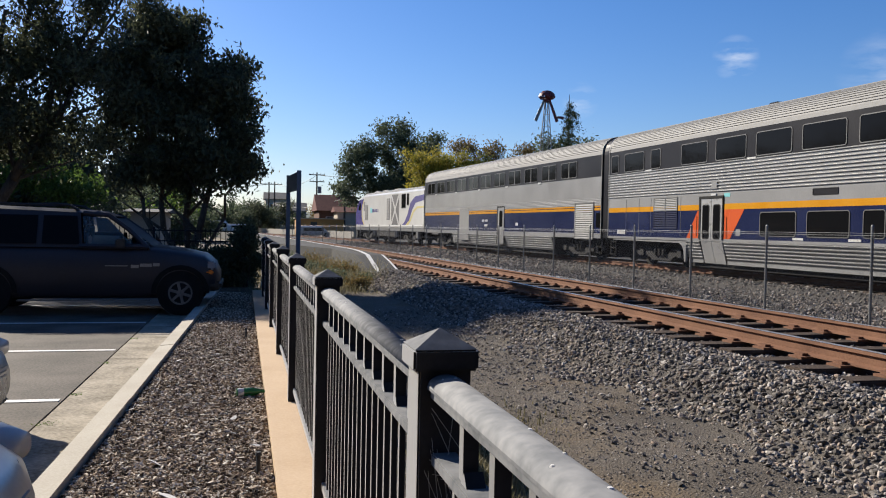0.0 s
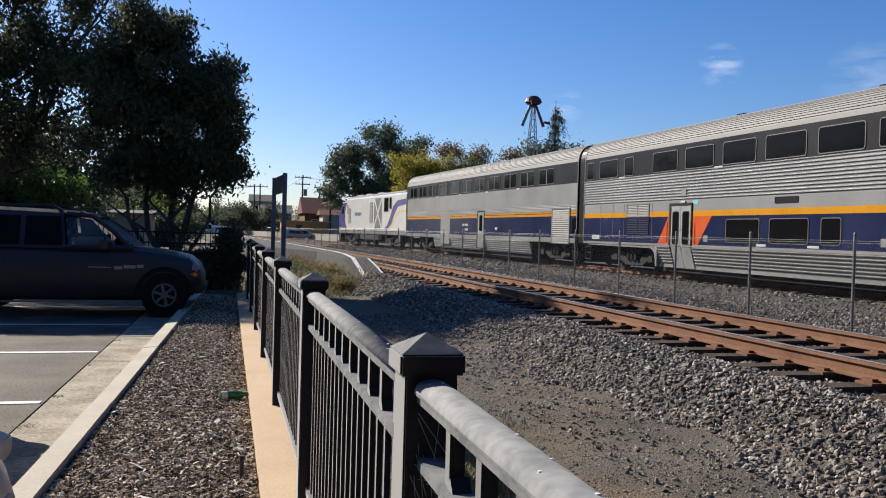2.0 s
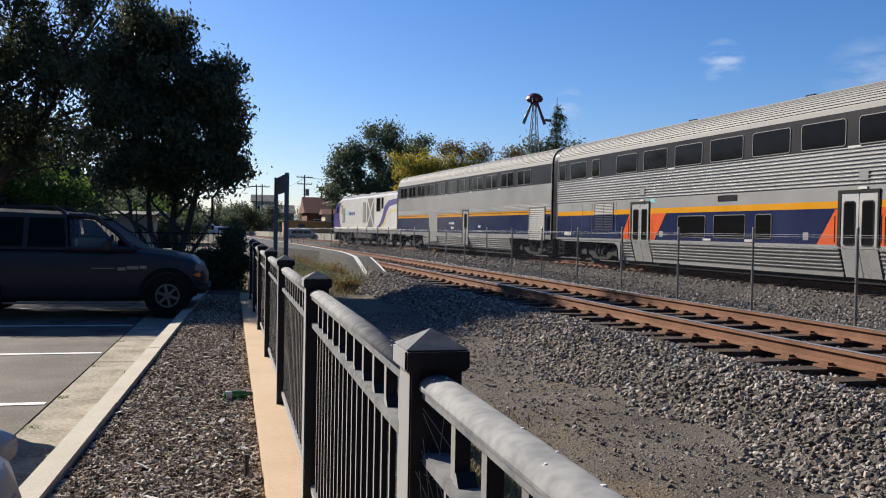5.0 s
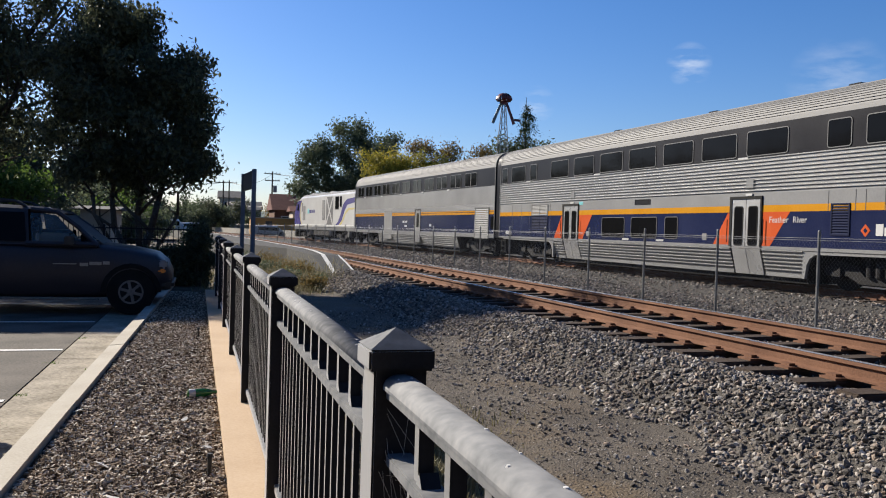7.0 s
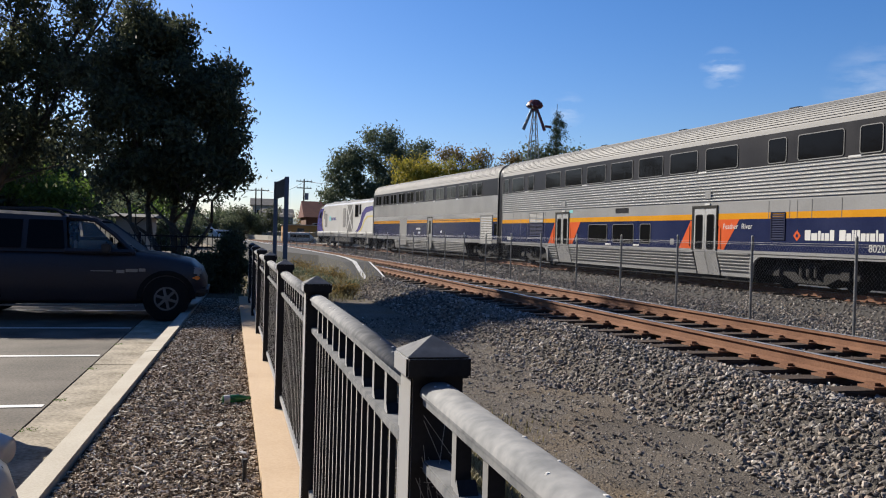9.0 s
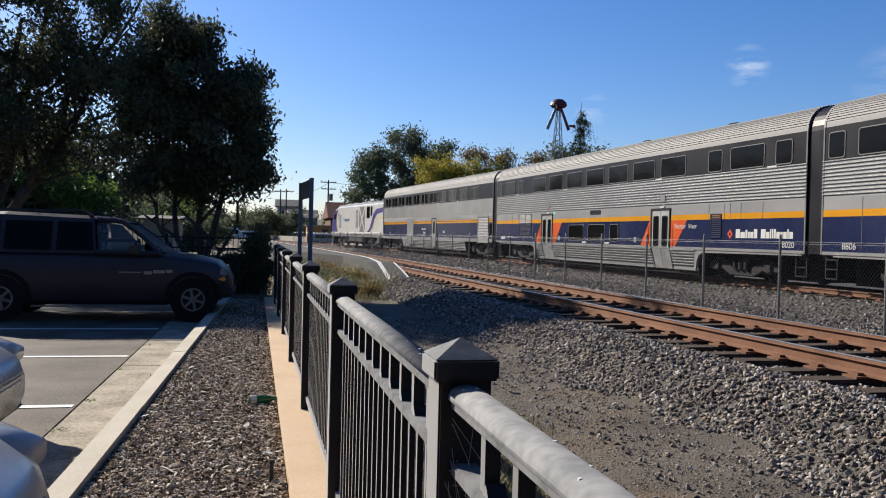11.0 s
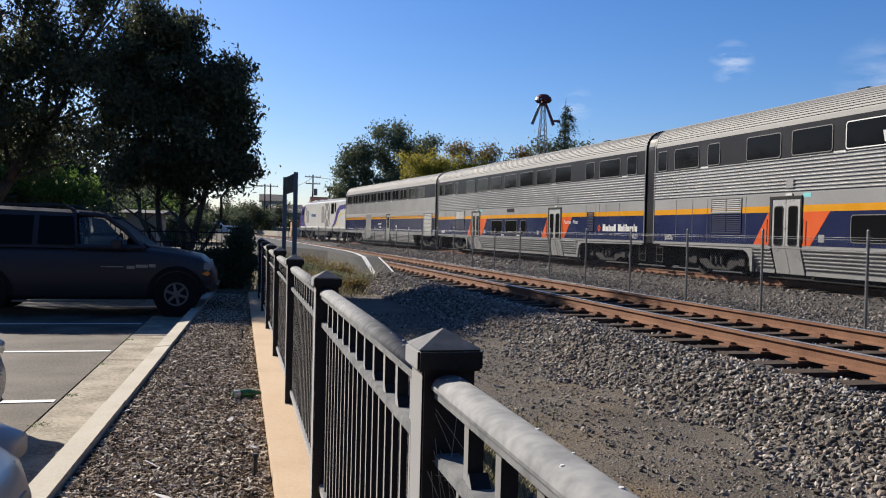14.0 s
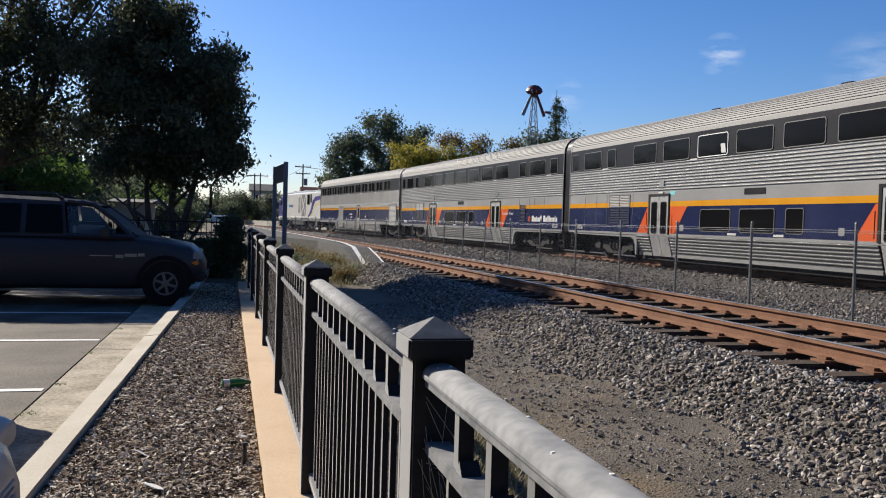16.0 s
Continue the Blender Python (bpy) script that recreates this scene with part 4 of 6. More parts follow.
coach_first = smooth_coach()
coach_second = california_coach("fluted stainless coach with navy band, amber stripe and orange door wedges", False, True)
coach_third = california_coach("fluted stainless coach with one white-framed window and orange door wedges", True, False)
engine = locomotive()


# ---------------------------------------------------------------- more materials
M["bark"] = surf("grey_brown_bark", (0.0385, 0.03234, 0.02695), (0.1001, 0.0847, 0.0693), 0.95, scale=4, fine=30, bump=0.8, depth=0.02, stretch=(1, 1, 0.25))
M["leaf_dark"] = leafy("dark_green_leaves", (0.042, 0.047, 0.030), (0.104, 0.116, 0.062), 0.35)
M["leaf_oak"] = leafy("grey_green_leaves", (0.048, 0.064, 0.040), (0.130, 0.155, 0.088), 0.35)
M["leaf_yellow"] = leafy("yellowing_leaves", (0.1247, 0.1347, 0.02079), (0.4374, 0.3542, 0.0519), 0.35)
M["leaf_rust"] = leafy("rusty_autumn_leaves", (0.077, 0.06545, 0.0231), (0.231, 0.154, 0.0539), 0.3)
M["leaf_fir"] = leafy("fir_needles", (0.01802, 0.03403, 0.01602), (0.04505, 0.07007, 0.03003), 0.15)
M["leaf_light"] = leafy("bright_green_leaves", (0.0462, 0.0847, 0.0154), (0.1232, 0.1848, 0.0385), 0.4)
M["weed"] = leafy("dry_weeds", (0.1078, 0.09625, 0.0462), (0.2772, 0.2387, 0.1309), 0.3)
M["suv"] = surf("black_car_paint", (0.022, 0.0185, 0.023), (0.031, 0.027, 0.032), 0.42, scale=1, fine=30, bump=0.0, spec=0.35)
M["silver"] = surf("silver_blue_car_paint", (0.255, 0.26, 0.275), (0.315, 0.32, 0.335), 0.28, metal=0.5, scale=1, fine=30, bump=0.0)
M["trim"] = surf("matt_black_trim", (0.01155, 0.01155, 0.01232), (0.0231, 0.0231, 0.0231), 0.6, scale=3, fine=40, bump=0.05)
M["alloy"] = surf("alloy_wheel", (0.2002, 0.2002, 0.2002), (0.2926, 0.2926, 0.2849), 0.4, metal=0.5, scale=3, fine=40, bump=0.0)
M["dull_alloy"] = surf("dusty_alloy_wheel", (0.08, 0.08, 0.082), (0.17, 0.17, 0.168), 0.55, metal=0.3, scale=9, fine=60, bump=0.05)
M["glass"] = glassy("car_glass", (0.35, 0.38, 0.38), 0.02, 0.92)
M["lamp_glass"] = glassy("headlamp_glass", (0.38, 0.39, 0.42), 0.06, 0.4)
M["amber"] = glassy("amber_lamp", (0.8, 0.22, 0.03), 0.15)
M["bottle"] = glassy("green_bottle_glass", (0.035, 0.17, 0.05), 0.08, 0.35)
M["paper"] = surf("white_litter", (0.4774, 0.462, 0.4389), (0.5775, 0.5621, 0.539), 0.8, scale=8, fine=40, bump=0.2)
M["wood_pole"] = surf("weathered_pole", (0.03465, 0.02887, 0.02426), (0.07508, 0.06352, 0.05198), 0.95, scale=3, fine=30, bump=0.4, stretch=(1, 1, 0.2))
M["sign_back"] = surf("dark_sign_board", (0.0231, 0.02464, 0.03465), (0.04235, 0.0462, 0.05775), 0.5, scale=3, fine=30, bump=0.02)
M["sign_post"] = surf("blue_grey_post", (0.077, 0.08855, 0.1155), (0.1232, 0.1347, 0.1617), 0.5, scale=3, fine=30, bump=0.05)
M["house"] = surf("grey_clapboard", (0.1386, 0.1444, 0.1559), (0.1963, 0.2021, 0.2079), 0.8, scale=1, fine=9, bump=0.2, stretch=(0.2, 0.2, 3))
M["cream_wall"] = surf("cream_stucco", (0.3003, 0.2541, 0.1963), (0.3811, 0.335, 0.2656), 0.9, scale=1, fine=12, bump=0.1)
M["red_roof"] = surf("dull_red_roof", (0.08085, 0.02887, 0.0231), (0.127, 0.04909, 0.03754), 0.85, scale=1, fine=10, bump=0.2)
M["grey_roof"] = surf("grey_shingles", (0.05775, 0.05775, 0.06064), (0.104, 0.101, 0.09817), 0.9, scale=1, fine=10, bump=0.3)
M["orange_wall"] = surf("ochre_siding", (0.3003, 0.1386, 0.02887), (0.3811, 0.1906, 0.0462), 0.7, scale=1, fine=14, bump=0.1)
M["mill_red"] = surf("dark_red_metal", (0.0847, 0.01232, 0.01078), (0.1463, 0.0231, 0.02002), 0.5, scale=3, fine=20, bump=0.05)
M["brick_brown"] = surf("brown_wood_wall", (0.08085, 0.04331, 0.02599), (0.127, 0.0693, 0.0462), 0.9, scale=1, fine=12, bump=0.2)
M["far_hill"] = surf("hazy_wooded_hill", (0.10, 0.13, 0.12), (0.17, 0.19, 0.165), 0.95, scale=0.03, fine=0.4, bump=0.0)
M["tan_concrete"] = surf("barrier_concrete", (0.2541, 0.2368, 0.2079), (0.335, 0.3176, 0.283), 0.9, scale=1, fine=20, bump=0.1)


# ---------------------------------------------------------------- chain-link fence between the tracks
def mid_fence(y):
    return 10.62 if y < 18 else 10.62 - 0.0009 * (y - 18) ** 2


def chain_link_bay(y0, y1, fine):
    x0, x1 = mid_fence(y0), mid_fence(y1)
    length = math.hypot(x1 - x0, y1 - y0)
    turn = -math.degrees(math.atan2(x1 - x0, y1 - y0))
    bay = thing("chain_link_fence", "galvanised chain-link fence between the two tracks", "fence", "chain-link bays", pose(x0, y0, -0.12, 0, 0, turn))
    post = bmesh.new()
    tube(post, (0, 0, -0.1), (0, 0, 1.80), 0.027, n=10)
    tube(post, (0, 0, 1.80), (0, 0, 1.83), 0.033, 0.012, n=10)
    part("post", post, M["galv"], bay, "galvanised round post")
    bm = bmesh.new()
    top, pitch, r = 1.66, (0.085 if fine else 0.17), (0.0017 if fine else 0.0024)
    k = int((length + top) / pitch) + 1
    for i in range(k):
        for slant in (1, -1):
            a = i * pitch
            p, q = a - top, a
            z0, z1 = 0.06, top
            if p < 0:
                z0, p = 0.06 - p * (top - 0.06) / top, 0
            if q > length:
                z1, q = top - (q - length) * (top - 0.06) / top, length
            if q - p < 0.02:
                continue
            if slant < 0:
                z0, z1 = top + 0.06 - z0, top + 0.06 - z1
            tube(bm, (-0.04 - 0.003 * slant, p, z0), (-0.04 - 0.003 * slant, q, z1), r, n=3, caps=False)
    for z in (0.06, top - 0.02, top + 0.02):
        tube(bm, (-0.04, 0, z), (-0.04, length, z), 0.004, n=4)
    part("wire_mesh", bm, M["galv"], bay, "woven galvanised wire mesh")
    return bay


y = 3.45
while y < 100:
    chain_link_bay(y, y + 3.05, y < 32)
    y += 3.05


# ---------------------------------------------------------------- station platform end and sign
def build_platform():
    bm = bmesh.new()
    secs = []
    for yy, h in [(22.0, 0.30), (23.2, 0.52), (24.4, 0.70)] + [(24.4 + 5 * i, 0.74) for i in range(1, 17)]:
        e = near_line(yy) - 1.20
        w = 0.80 + min(max(yy - 30, 0), 8) * 0.22
        secs.append([bm.verts.new(p) for p in ((e - w, yy, 0.0), (e - w, yy, h), (e, yy, h), (e, yy, 0.0))])
    for a, b in zip(secs, secs[1:]):
        for i in range(3):
            bm.faces.new((a[i], b[i], b[i + 1], a[i + 1]))
    bm.faces.new(secs[0])
    bmesh.ops.recalc_face_normals(bm, faces=bm.faces)
    plat = setting("platform", bm, M["platform"], "low asphalt station platform with a sloping end")
    ln = bmesh.new()
    pts = [(22.0, 0.31, -0.60), (23.2, 0.53, -0.55), (24.4, 0.708, -0.48), (26.5, 0.75, -0.36)] + [(29 + 5 * i, 0.75, -0.22) for i in range(15)]
    rows = [[ln.verts.new((near_line(a) - 1.20 + off + d, a, h + 0.006)) for d in (-0.06, 0.06)] for a, h, off in pts]
    for a, b in zip(rows, rows[1:]):
        ln.faces.new((a[0], a[1], b[1], b[0]))
    part("edge_line", ln, M["paint_white"], plat, "worn white line")
    l2 = bmesh.new()
    rows = [[l2.verts.new((near_line(a) - 1.20 - 0.04 + d, a, h + 0.006)) for d in (-0.03, 0.03)] for a, h in ((22.0, 0.31), (23.2, 0.53), (24.4, 0.708))]
    for a, b in zip(rows, rows[1:]):
        l2.faces.new((a[0], a[1], b[1], b[0]))
    part("ramp_line", l2, M["paint_white"], plat)


build_platform()
sign = thing("platform_sign", "dark sign board on two blue-grey posts beside the fence", "sign", m=pose(1.12, 18.0, 0))
part("post", B(-0.045, 0.045, -0.045, 0.045, -0.05, 2.66, 0.006), M["sign_post"], sign)
part("post", B(-0.165, -0.075, 1.86, 1.95, -0.05, 2.66, 0.006), M["sign_post"], sign)
bd = prism(bmesh.new(), [(-0.02, 0.046), (0.02, 0.046), (-0.10, 1.858), (-0.14, 1.858)], "z", 2.26, 2.64)
part("board", bd, M["sign_back"], sign, "dark back of the sign board")


# ---------------------------------------------------------------- trees
def leaf_cloud(name, blobs, count, size, material, seed, hollow=0.35, droop=0.0):
    """Many small bent leaves, gathered in tufts inside ellipsoids (centre, radii)."""
    rng = np.random.RandomState(seed)
    vol = np.array([b[1][0] * b[1][1] * b[1][2] for b in blobs]) ** 0.8
    pick = rng.choice(len(blobs), size=count // 9 + 1, p=vol / vol.sum())
    c = np.array([b[0] for b in blobs])[pick]
    r = np.array([b[1] for b in blobs])[pick]
    d = rng.normal(size=(len(pick), 3))
    d /= np.linalg.norm(d, axis=1)[:, None]
    rad = hollow + (1 - hollow) * rng.rand(len(pick)) ** 0.7
    rad *= 1 + 0.16 * np.sin(5 * d[:, 0] + 2 * pick) * np.cos(4 * d[:, 2] + pick)
    tuft = c + d * r * rad[:, None]
    tuft = np.repeat(tuft, 9, axis=0)[:count]
    pos = tuft + rng.normal(size=(count, 3)) * size * 2.1
    a = rng.normal(size=(count, 3))
    a[:, 2] -= droop
    a /= np.linalg.norm(a, axis=1)[:, None]
    b = np.cross(a, rng.normal(size=(count, 3)))
    b /= np.linalg.norm(b, axis=1)[:, None]
    n = np.cross(a, b)
    s = size * (0.6 + 0.8 * rng.rand(count))[:, None]
    p0, p2 = pos - a * s, pos + a * s
    p1, p3 = pos + b * s * 0.42 + n * s * 0.16, pos - b * s * 0.42 + n * s * 0.16
    verts = np.stack([p0, p1, p2, p3], axis=1).reshape(-1, 3)
    i = np.arange(count)[:, None] * 4
    faces = np.concatenate([i + np.array([[0, 1, 2]]), i + np.array([[0, 2, 3]])])
    return blob_mesh(name, verts.tolist(), faces.tolist(), material)


def lobes(blobs, per, r0, r1, seed):
    """Breaks large crown masses up into many uneven tufts with gaps between them."""
    rnd = random.Random(seed)
    out = []
    for c, r in blobs:
        for i in range(max(3, round(per * (r[0] * r[1] * r[2]) ** 0.66))):
            d = Vector((rnd.gauss(0, 1), rnd.gauss(0, 1), rnd.gauss(0, 1))).normalized()
            u = rnd.uniform(0.15, 1.0) ** 0.6
            k = rnd.uniform(r0, r1)
            out.append((tuple(Vector(c) + Vector((d.x * r[0], d.y * r[1], d.z * r[2])) * u), (k, k, k * rnd.uniform(0.6, 1.0))))
    return out


def limbs(base, tips, r, seed, kink=0.25, n=8):
    """Tapered, slightly bent stems from base to each tip."""
    rnd = random.Random(seed)
    bm = bmesh.new()
    for tip, r0 in tips:
        a, b = Vector(base), Vector(tip)
        pts, rad = [], []
        for i in range(7):
            u = i / 6
            p = a.lerp(b, u) + Vector((rnd.uniform(-1, 1), rnd.uniform(-1, 1), rnd.uniform(-0.4, 0.4))) * kink * math.sin(math.pi * u)
            pts.append(p)
            rad.append(r0 * (1 - 0.8 * u))
        pipe(bm, pts, rad, n)
        for j in (2, 3, 4, 5):
            q = pts[j] + Vector((rnd.uniform(-1, 1), rnd.uniform(-1, 1), rnd.uniform(0.1, 0.9))) * (b - a).length * 0.3
            m = pts[j].lerp(q, 0.5) + Vector((rnd.uniform(-1, 1), rnd.uniform(-1, 1), 0.3)) * 0.12
            pipe(bm, [pts[j], m, q], [rad[j] * 0.6, rad[j] * 0.4, rad[j] * 0.12], 5)
            q2 = m + Vector((rnd.uniform(-1, 1), rnd.uniform(-1, 1), rnd.uniform(-0.2, 0.8))) * (b - a).length * 0.18
            pipe(bm, [m, q2], [rad[j] * 0.3, rad[j] * 0.08], 4)
    return bm


def tree(name, label, base, tips, blobs, count, size, leaf, seed, category="tree", group="", hollow=0.35, droop=0.0):
    t = thing(name, label, category, group)
    part("trunk", limbs(base, tips, 0.1, seed), M["bark"], t, "dark forking trunk and limbs", smooth=True)
    ob = new("crown", leaf_cloud("crown", blobs, count, size, leaf, seed, hollow, droop))
    ob.parent = t
    return t


tree("parking_lot_tree", "dense dark green tree with several thin trunks", (-1.35, 21.4, -0.05),
     [((-2.3, 21.4, 4.2), 0.10), ((-1.5, 21.6, 5.2), 0.11), ((-0.5, 21.2, 4.0), 0.12), ((-2.9, 21.0, 3.2), 0.07), ((0.1, 21.5, 3.3), 0.06)],
     lobes([((-1.55, 21.4, 4.9), (1.45, 1.7, 1.55)), ((-0.75, 21.3, 3.9), (1.25, 1.5, 1.35)), ((-2.3, 21.3, 3.9), (1.3, 1.5, 1.3)), ((-1.9, 21.4, 6.1), (0.8, 0.9, 0.75)), ((-1.1, 21.2, 2.9), (1.0, 1.2, 0.75)), ((-0.15, 21.3, 3.1), (0.65, 0.8, 0.8)), ((-0.35, 21.4, 4.75), (0.7, 0.8, 0.7)), ((-2.65, 21.5, 5.0), (0.95, 1.3, 1.1)), ((-2.3, 22.2, 6.0), (0.8, 1.0, 0.8))], 15, 0.20, 0.52, 2),
     66000, 0.064, M["leaf_dark"], 3, hollow=0.0, droop=0.9)
tree("parking_lot_tree", "tall spreading dark tree behind the car park", (-7.83, 26.58, -0.05),
     [((-6.6, 26.22, 7.4), 0.26), ((-9.15, 26.4, 6.87), 0.26), ((-3.78, 25.87, 8.36), 0.18), ((-5.9, 26.9, 9.0), 0.21), ((-4.75, 25.96, 5.2), 0.17), ((-2.82, 25.78, 9.16), 0.12)],
     lobes([((-7.3, 26.4, 6.9), (2.38, 2.3, 2.1)), ((-9.77, 26.4, 6.1), (2.64, 2.6, 2.9)), ((-5.28, 26.22, 5.99), (1.5, 1.85, 1.5)), ((-5.9, 26.31, 8.55), (2.2, 1.7, 0.7)), ((-3.7, 25.78, 8.89), (1.41, 0.97, 0.44)), ((-7.3, 26.58, 3.96), (2.64, 2.11, 1.41)), ((-4.75, 26.05, 4.05), (1.41, 1.67, 1.06)), ((-8.8, 26.31, 8.6), (2.3, 1.9, 0.8)), ((-4.05, 25.96, 7.31), (0.97, 1.06, 0.79))], 9.5, 0.30, 0.76, 6),
     56000, 0.078, M["leaf_dark"], 5, hollow=0.2, droop=0.7)
tree("parking_lot_tree", "shaded dark tree behind the car park", (-15.5, 41, -0.05), [((-15, 41, 6), 0.2), ((-13, 41, 5), 0.16), ((-17, 41, 6), 0.16)],
     lobes([((-15.0, 41, 5.6), (4.2, 2.6, 3.0)), ((-10.6, 41, 4.2), (3.2, 2.4, 1.9)), ((-7.6, 42, 3.6), (2.4, 2, 1.2)), ((-12.8, 40, 3.0), (4.0, 2, 1.8)), ((-17.6, 40, 3.6), (4.0, 2, 2.4)), ((-8.8, 41, 2.8), (2.6, 1.6, 1.2))], 6, 0.6, 1.2, 9), 22000, 0.18, M["leaf_dark"], 8, hollow=0.1)
tree("street_tree", "sunlit light green young tree behind the car park", (-10.6, 36, -0.05), [((-10.6, 36, 3.2), 0.09), ((-10, 36, 3), 0.06)],
     [((-10.6, 36, 3.0), (0.9, 0.9, 1.0)), ((-8.0, 36.5, 3.2), (1.6, 1, 0.6)), ((-6.6, 36, 2.8), (1.4, 1, 0.6))], 4500, 0.10, M["leaf_light"], 9)

# dense dark foliage that fills in for the shade at the fence corner
for bx, bw, top, seed in ((0.02, 0.30, 1.40, 21), (-0.62, 0.42, 0.98, 22), (-1.5, 0.5, 0.62, 23)):
    h = thing("shade_hedge", "dark hedge filling in for shade at the corner of the planting strip", "hedge", "hedges")
    st = bmesh.new()
    for i in range(9):
        a = i * 0.7
        pipe(st, [(bx + 0.1 * math.sin(a), 19.7 + 0.1 * i, 0.0), (bx + bw * 0.6 * math.sin(a * 2), 19.6 + 0.12 * i, top * 0.7)], [0.02, 0.006], 5)
    part("stem", st, M["bark"], h)
    ob = new("foliage", leaf_cloud("foliage", lobes([((bx, 19.9, top * f), (bw, 0.7, top * 0.25)) for f in (0.2, 0.45, 0.72)], 40, 0.08, 0.17, seed), 16000, 0.04, M["leaf_dark"], seed, 0.0))
    ob.parent = h


# far trees
def far_tree(name, label, base, blobs, count, size, leaf, seed, hollow=0.3):
    b = Vector(base)
    tips = [(Vector(c) + Vector((0, 0, -0.2 * r[2])), 0.22) for c, r in blobs[:5]]
    return tree(name, label, base, tips, lobes(blobs, 5, 0.5, 1.15, seed), count, size, leaf, seed, "tree", "trees beyond the train", 0.0)


far_tree("oak_tree", "tall grey-green oak behind the train", (16.5, 96, 0),
         [((16.0, 96, 10.8), (2.2, 2.4, 2.4)), ((12.8, 96, 8.6), (2.1, 2.2, 2.4)), ((19.8, 97, 10.2), (2.3, 2.2, 2.0)), ((11.6, 95, 6.0), (1.8, 2, 2.4)), ((15.5, 95, 6.6), (3.2, 2.4, 3.0)), ((20.0, 96, 6.6), (3.0, 2.4, 3.0)), ((17.3, 96, 12.6), (1.3, 1.3, 1.1)), ((13.3, 96, 10.6), (0.9, 0.9, 0.9)), ((21.5, 97, 11.8), (0.9, 0.9, 0.9))],
         30000, 0.17, M["leaf_oak"], 31)
far_tree("yellowing_tree", "sunlit yellow-leaved tree behind the train", (19.5, 82, 0),
         [((16.8, 82, 7.4), (1.7, 1.6, 1.6)), ((19.6, 82, 7.6), (2.2, 1.6, 1.9)), ((22.6, 82.4, 7.6), (2.2, 1.6, 1.7)), ((18.2, 82, 5.4), (2.5, 1.8, 2.0)), ((22.0, 82, 5.6), (3.0, 1.8, 2.0))], 17000, 0.14, M["leaf_yellow"], 32)
far_tree("autumn_tree", "thin rusty autumn tree behind the train", (24.5, 84, 0),
         [((22.2, 84, 9.4), (1.9, 1.4, 1.0)), ((25.8, 84, 9.6), (2.1, 1.4, 1.3)), ((28.2, 84, 9.2), (1.9, 1.4, 1.2)), ((24.0, 84, 7.0), (3.0, 1.6, 2.0)), ((28.5, 83, 7.0), (3.2, 1.6, 2.0))], 11000, 0.13, M["leaf_rust"], 33, 0.2)
far_tree("green_tree", "dark green bushy tree below the windmill", (30.5, 78, 0),
         [((29.5, 78, 9.0), (2.2, 1.6, 1.5)), ((32.4, 78, 8.6), (2.2, 1.6, 1.4)), ((30.5, 78, 6.2), (3.6, 2, 2.6))], 9000, 0.16, M["leaf_oak"], 34)


def fir_tree():
    t = thing("fir_tree", "slender dark fir with drooping boughs", "tree", "trees beyond the train")
    bm = tube(bmesh.new(), (29.6, 75, 0), (29.6, 75, 14.3), 0.26, 0.02, 8)
    rnd = random.Random(7)
    blobs = []
    for i in range(46):
        tier = i // 4
        z = 6.0 + 0.66 * tier + rnd.uniform(-0.1, 0.1)
        a = i * 1.57 + tier * 0.5 + rnd.uniform(-0.3, 0.3)
        r = (0.20 + (14.3 - z) * 0.27) * rnd.choice((0.55, 0.8, 1.0, 1.25))
        root = Vector((29.6, 75, z))
        mid = root + Vector((0.55 * r * math.cos(a), 0.55 * r * math.sin(a), 0.02))
        tip = root + Vector((r * math.cos(a), r * math.sin(a), -0.30 * r))
        pipe(bm, [root, mid, tip], [0.035, 0.025, 0.01], 4)
        for u in (0.2, 0.4, 0.6, 0.8, 1.0):
            p = root.lerp(mid, u * 2) if u < 0.5 else mid.lerp(tip, u * 2 - 1)
            blobs.append(((p.x, p.y, p.z - 0.10), (0.16, 0.16, 0.13)))
    for i in range(14):
        blobs.append(((29.6, 75, 6 + 0.58 * i), (0.34 - 0.018 * i, 0.34 - 0.018 * i, 0.34)))
    part("trunk", bm, M["bark"], t)
    ob = new("crown", leaf_cloud("crown", blobs, 9000, 0.075, M["leaf_fir"], 41, 0.0, 0.9))
    ob.parent = t


fir_tree()
# added trees, mostly out of view, that give the train windows a dark reflection
for i in range(6):
    tx, ty = -13.5 - 1.7 * i, 48 + 13 * i
    far_tree("street_tree", "large dark tree added beside the car park for the windows to reflect", (tx, ty, 0),
             [((tx, ty, 5.6), (4.2, 4.4, 3.6)), ((tx + 2.4, ty - 1, 4.2), (2.8, 3.6, 2.6)), ((tx - 1, ty + 4, 5.0), (3.4, 4.0, 3.4))], 5200, 0.30, M["leaf_dark"], 90 + i, 0.1)


for i, (tx, ty, tr, mt) in enumerate(((-8.2, 74, 2.0, "leaf_oak"), (-5.6, 76, 1.7, "leaf_light"), (-3.9, 78, 1.5, "leaf_oak"), (-7.0, 66, 1.3, "leaf_light"), (-4.9, 64, 0.9, "leaf_oak"), (-9.6, 60, 1.8, "leaf_oak"))):
    far_tree("street_tree", "bushy green street tree past the car park", (tx, ty, 0), [((tx, ty, tr * 1.35), (tr * 1.1, tr, tr)), ((tx + 0.6, ty, tr * 0.9), (tr, tr * 0.8, tr * 0.7))], 2600, 0.14, M[mt], 120 + i)


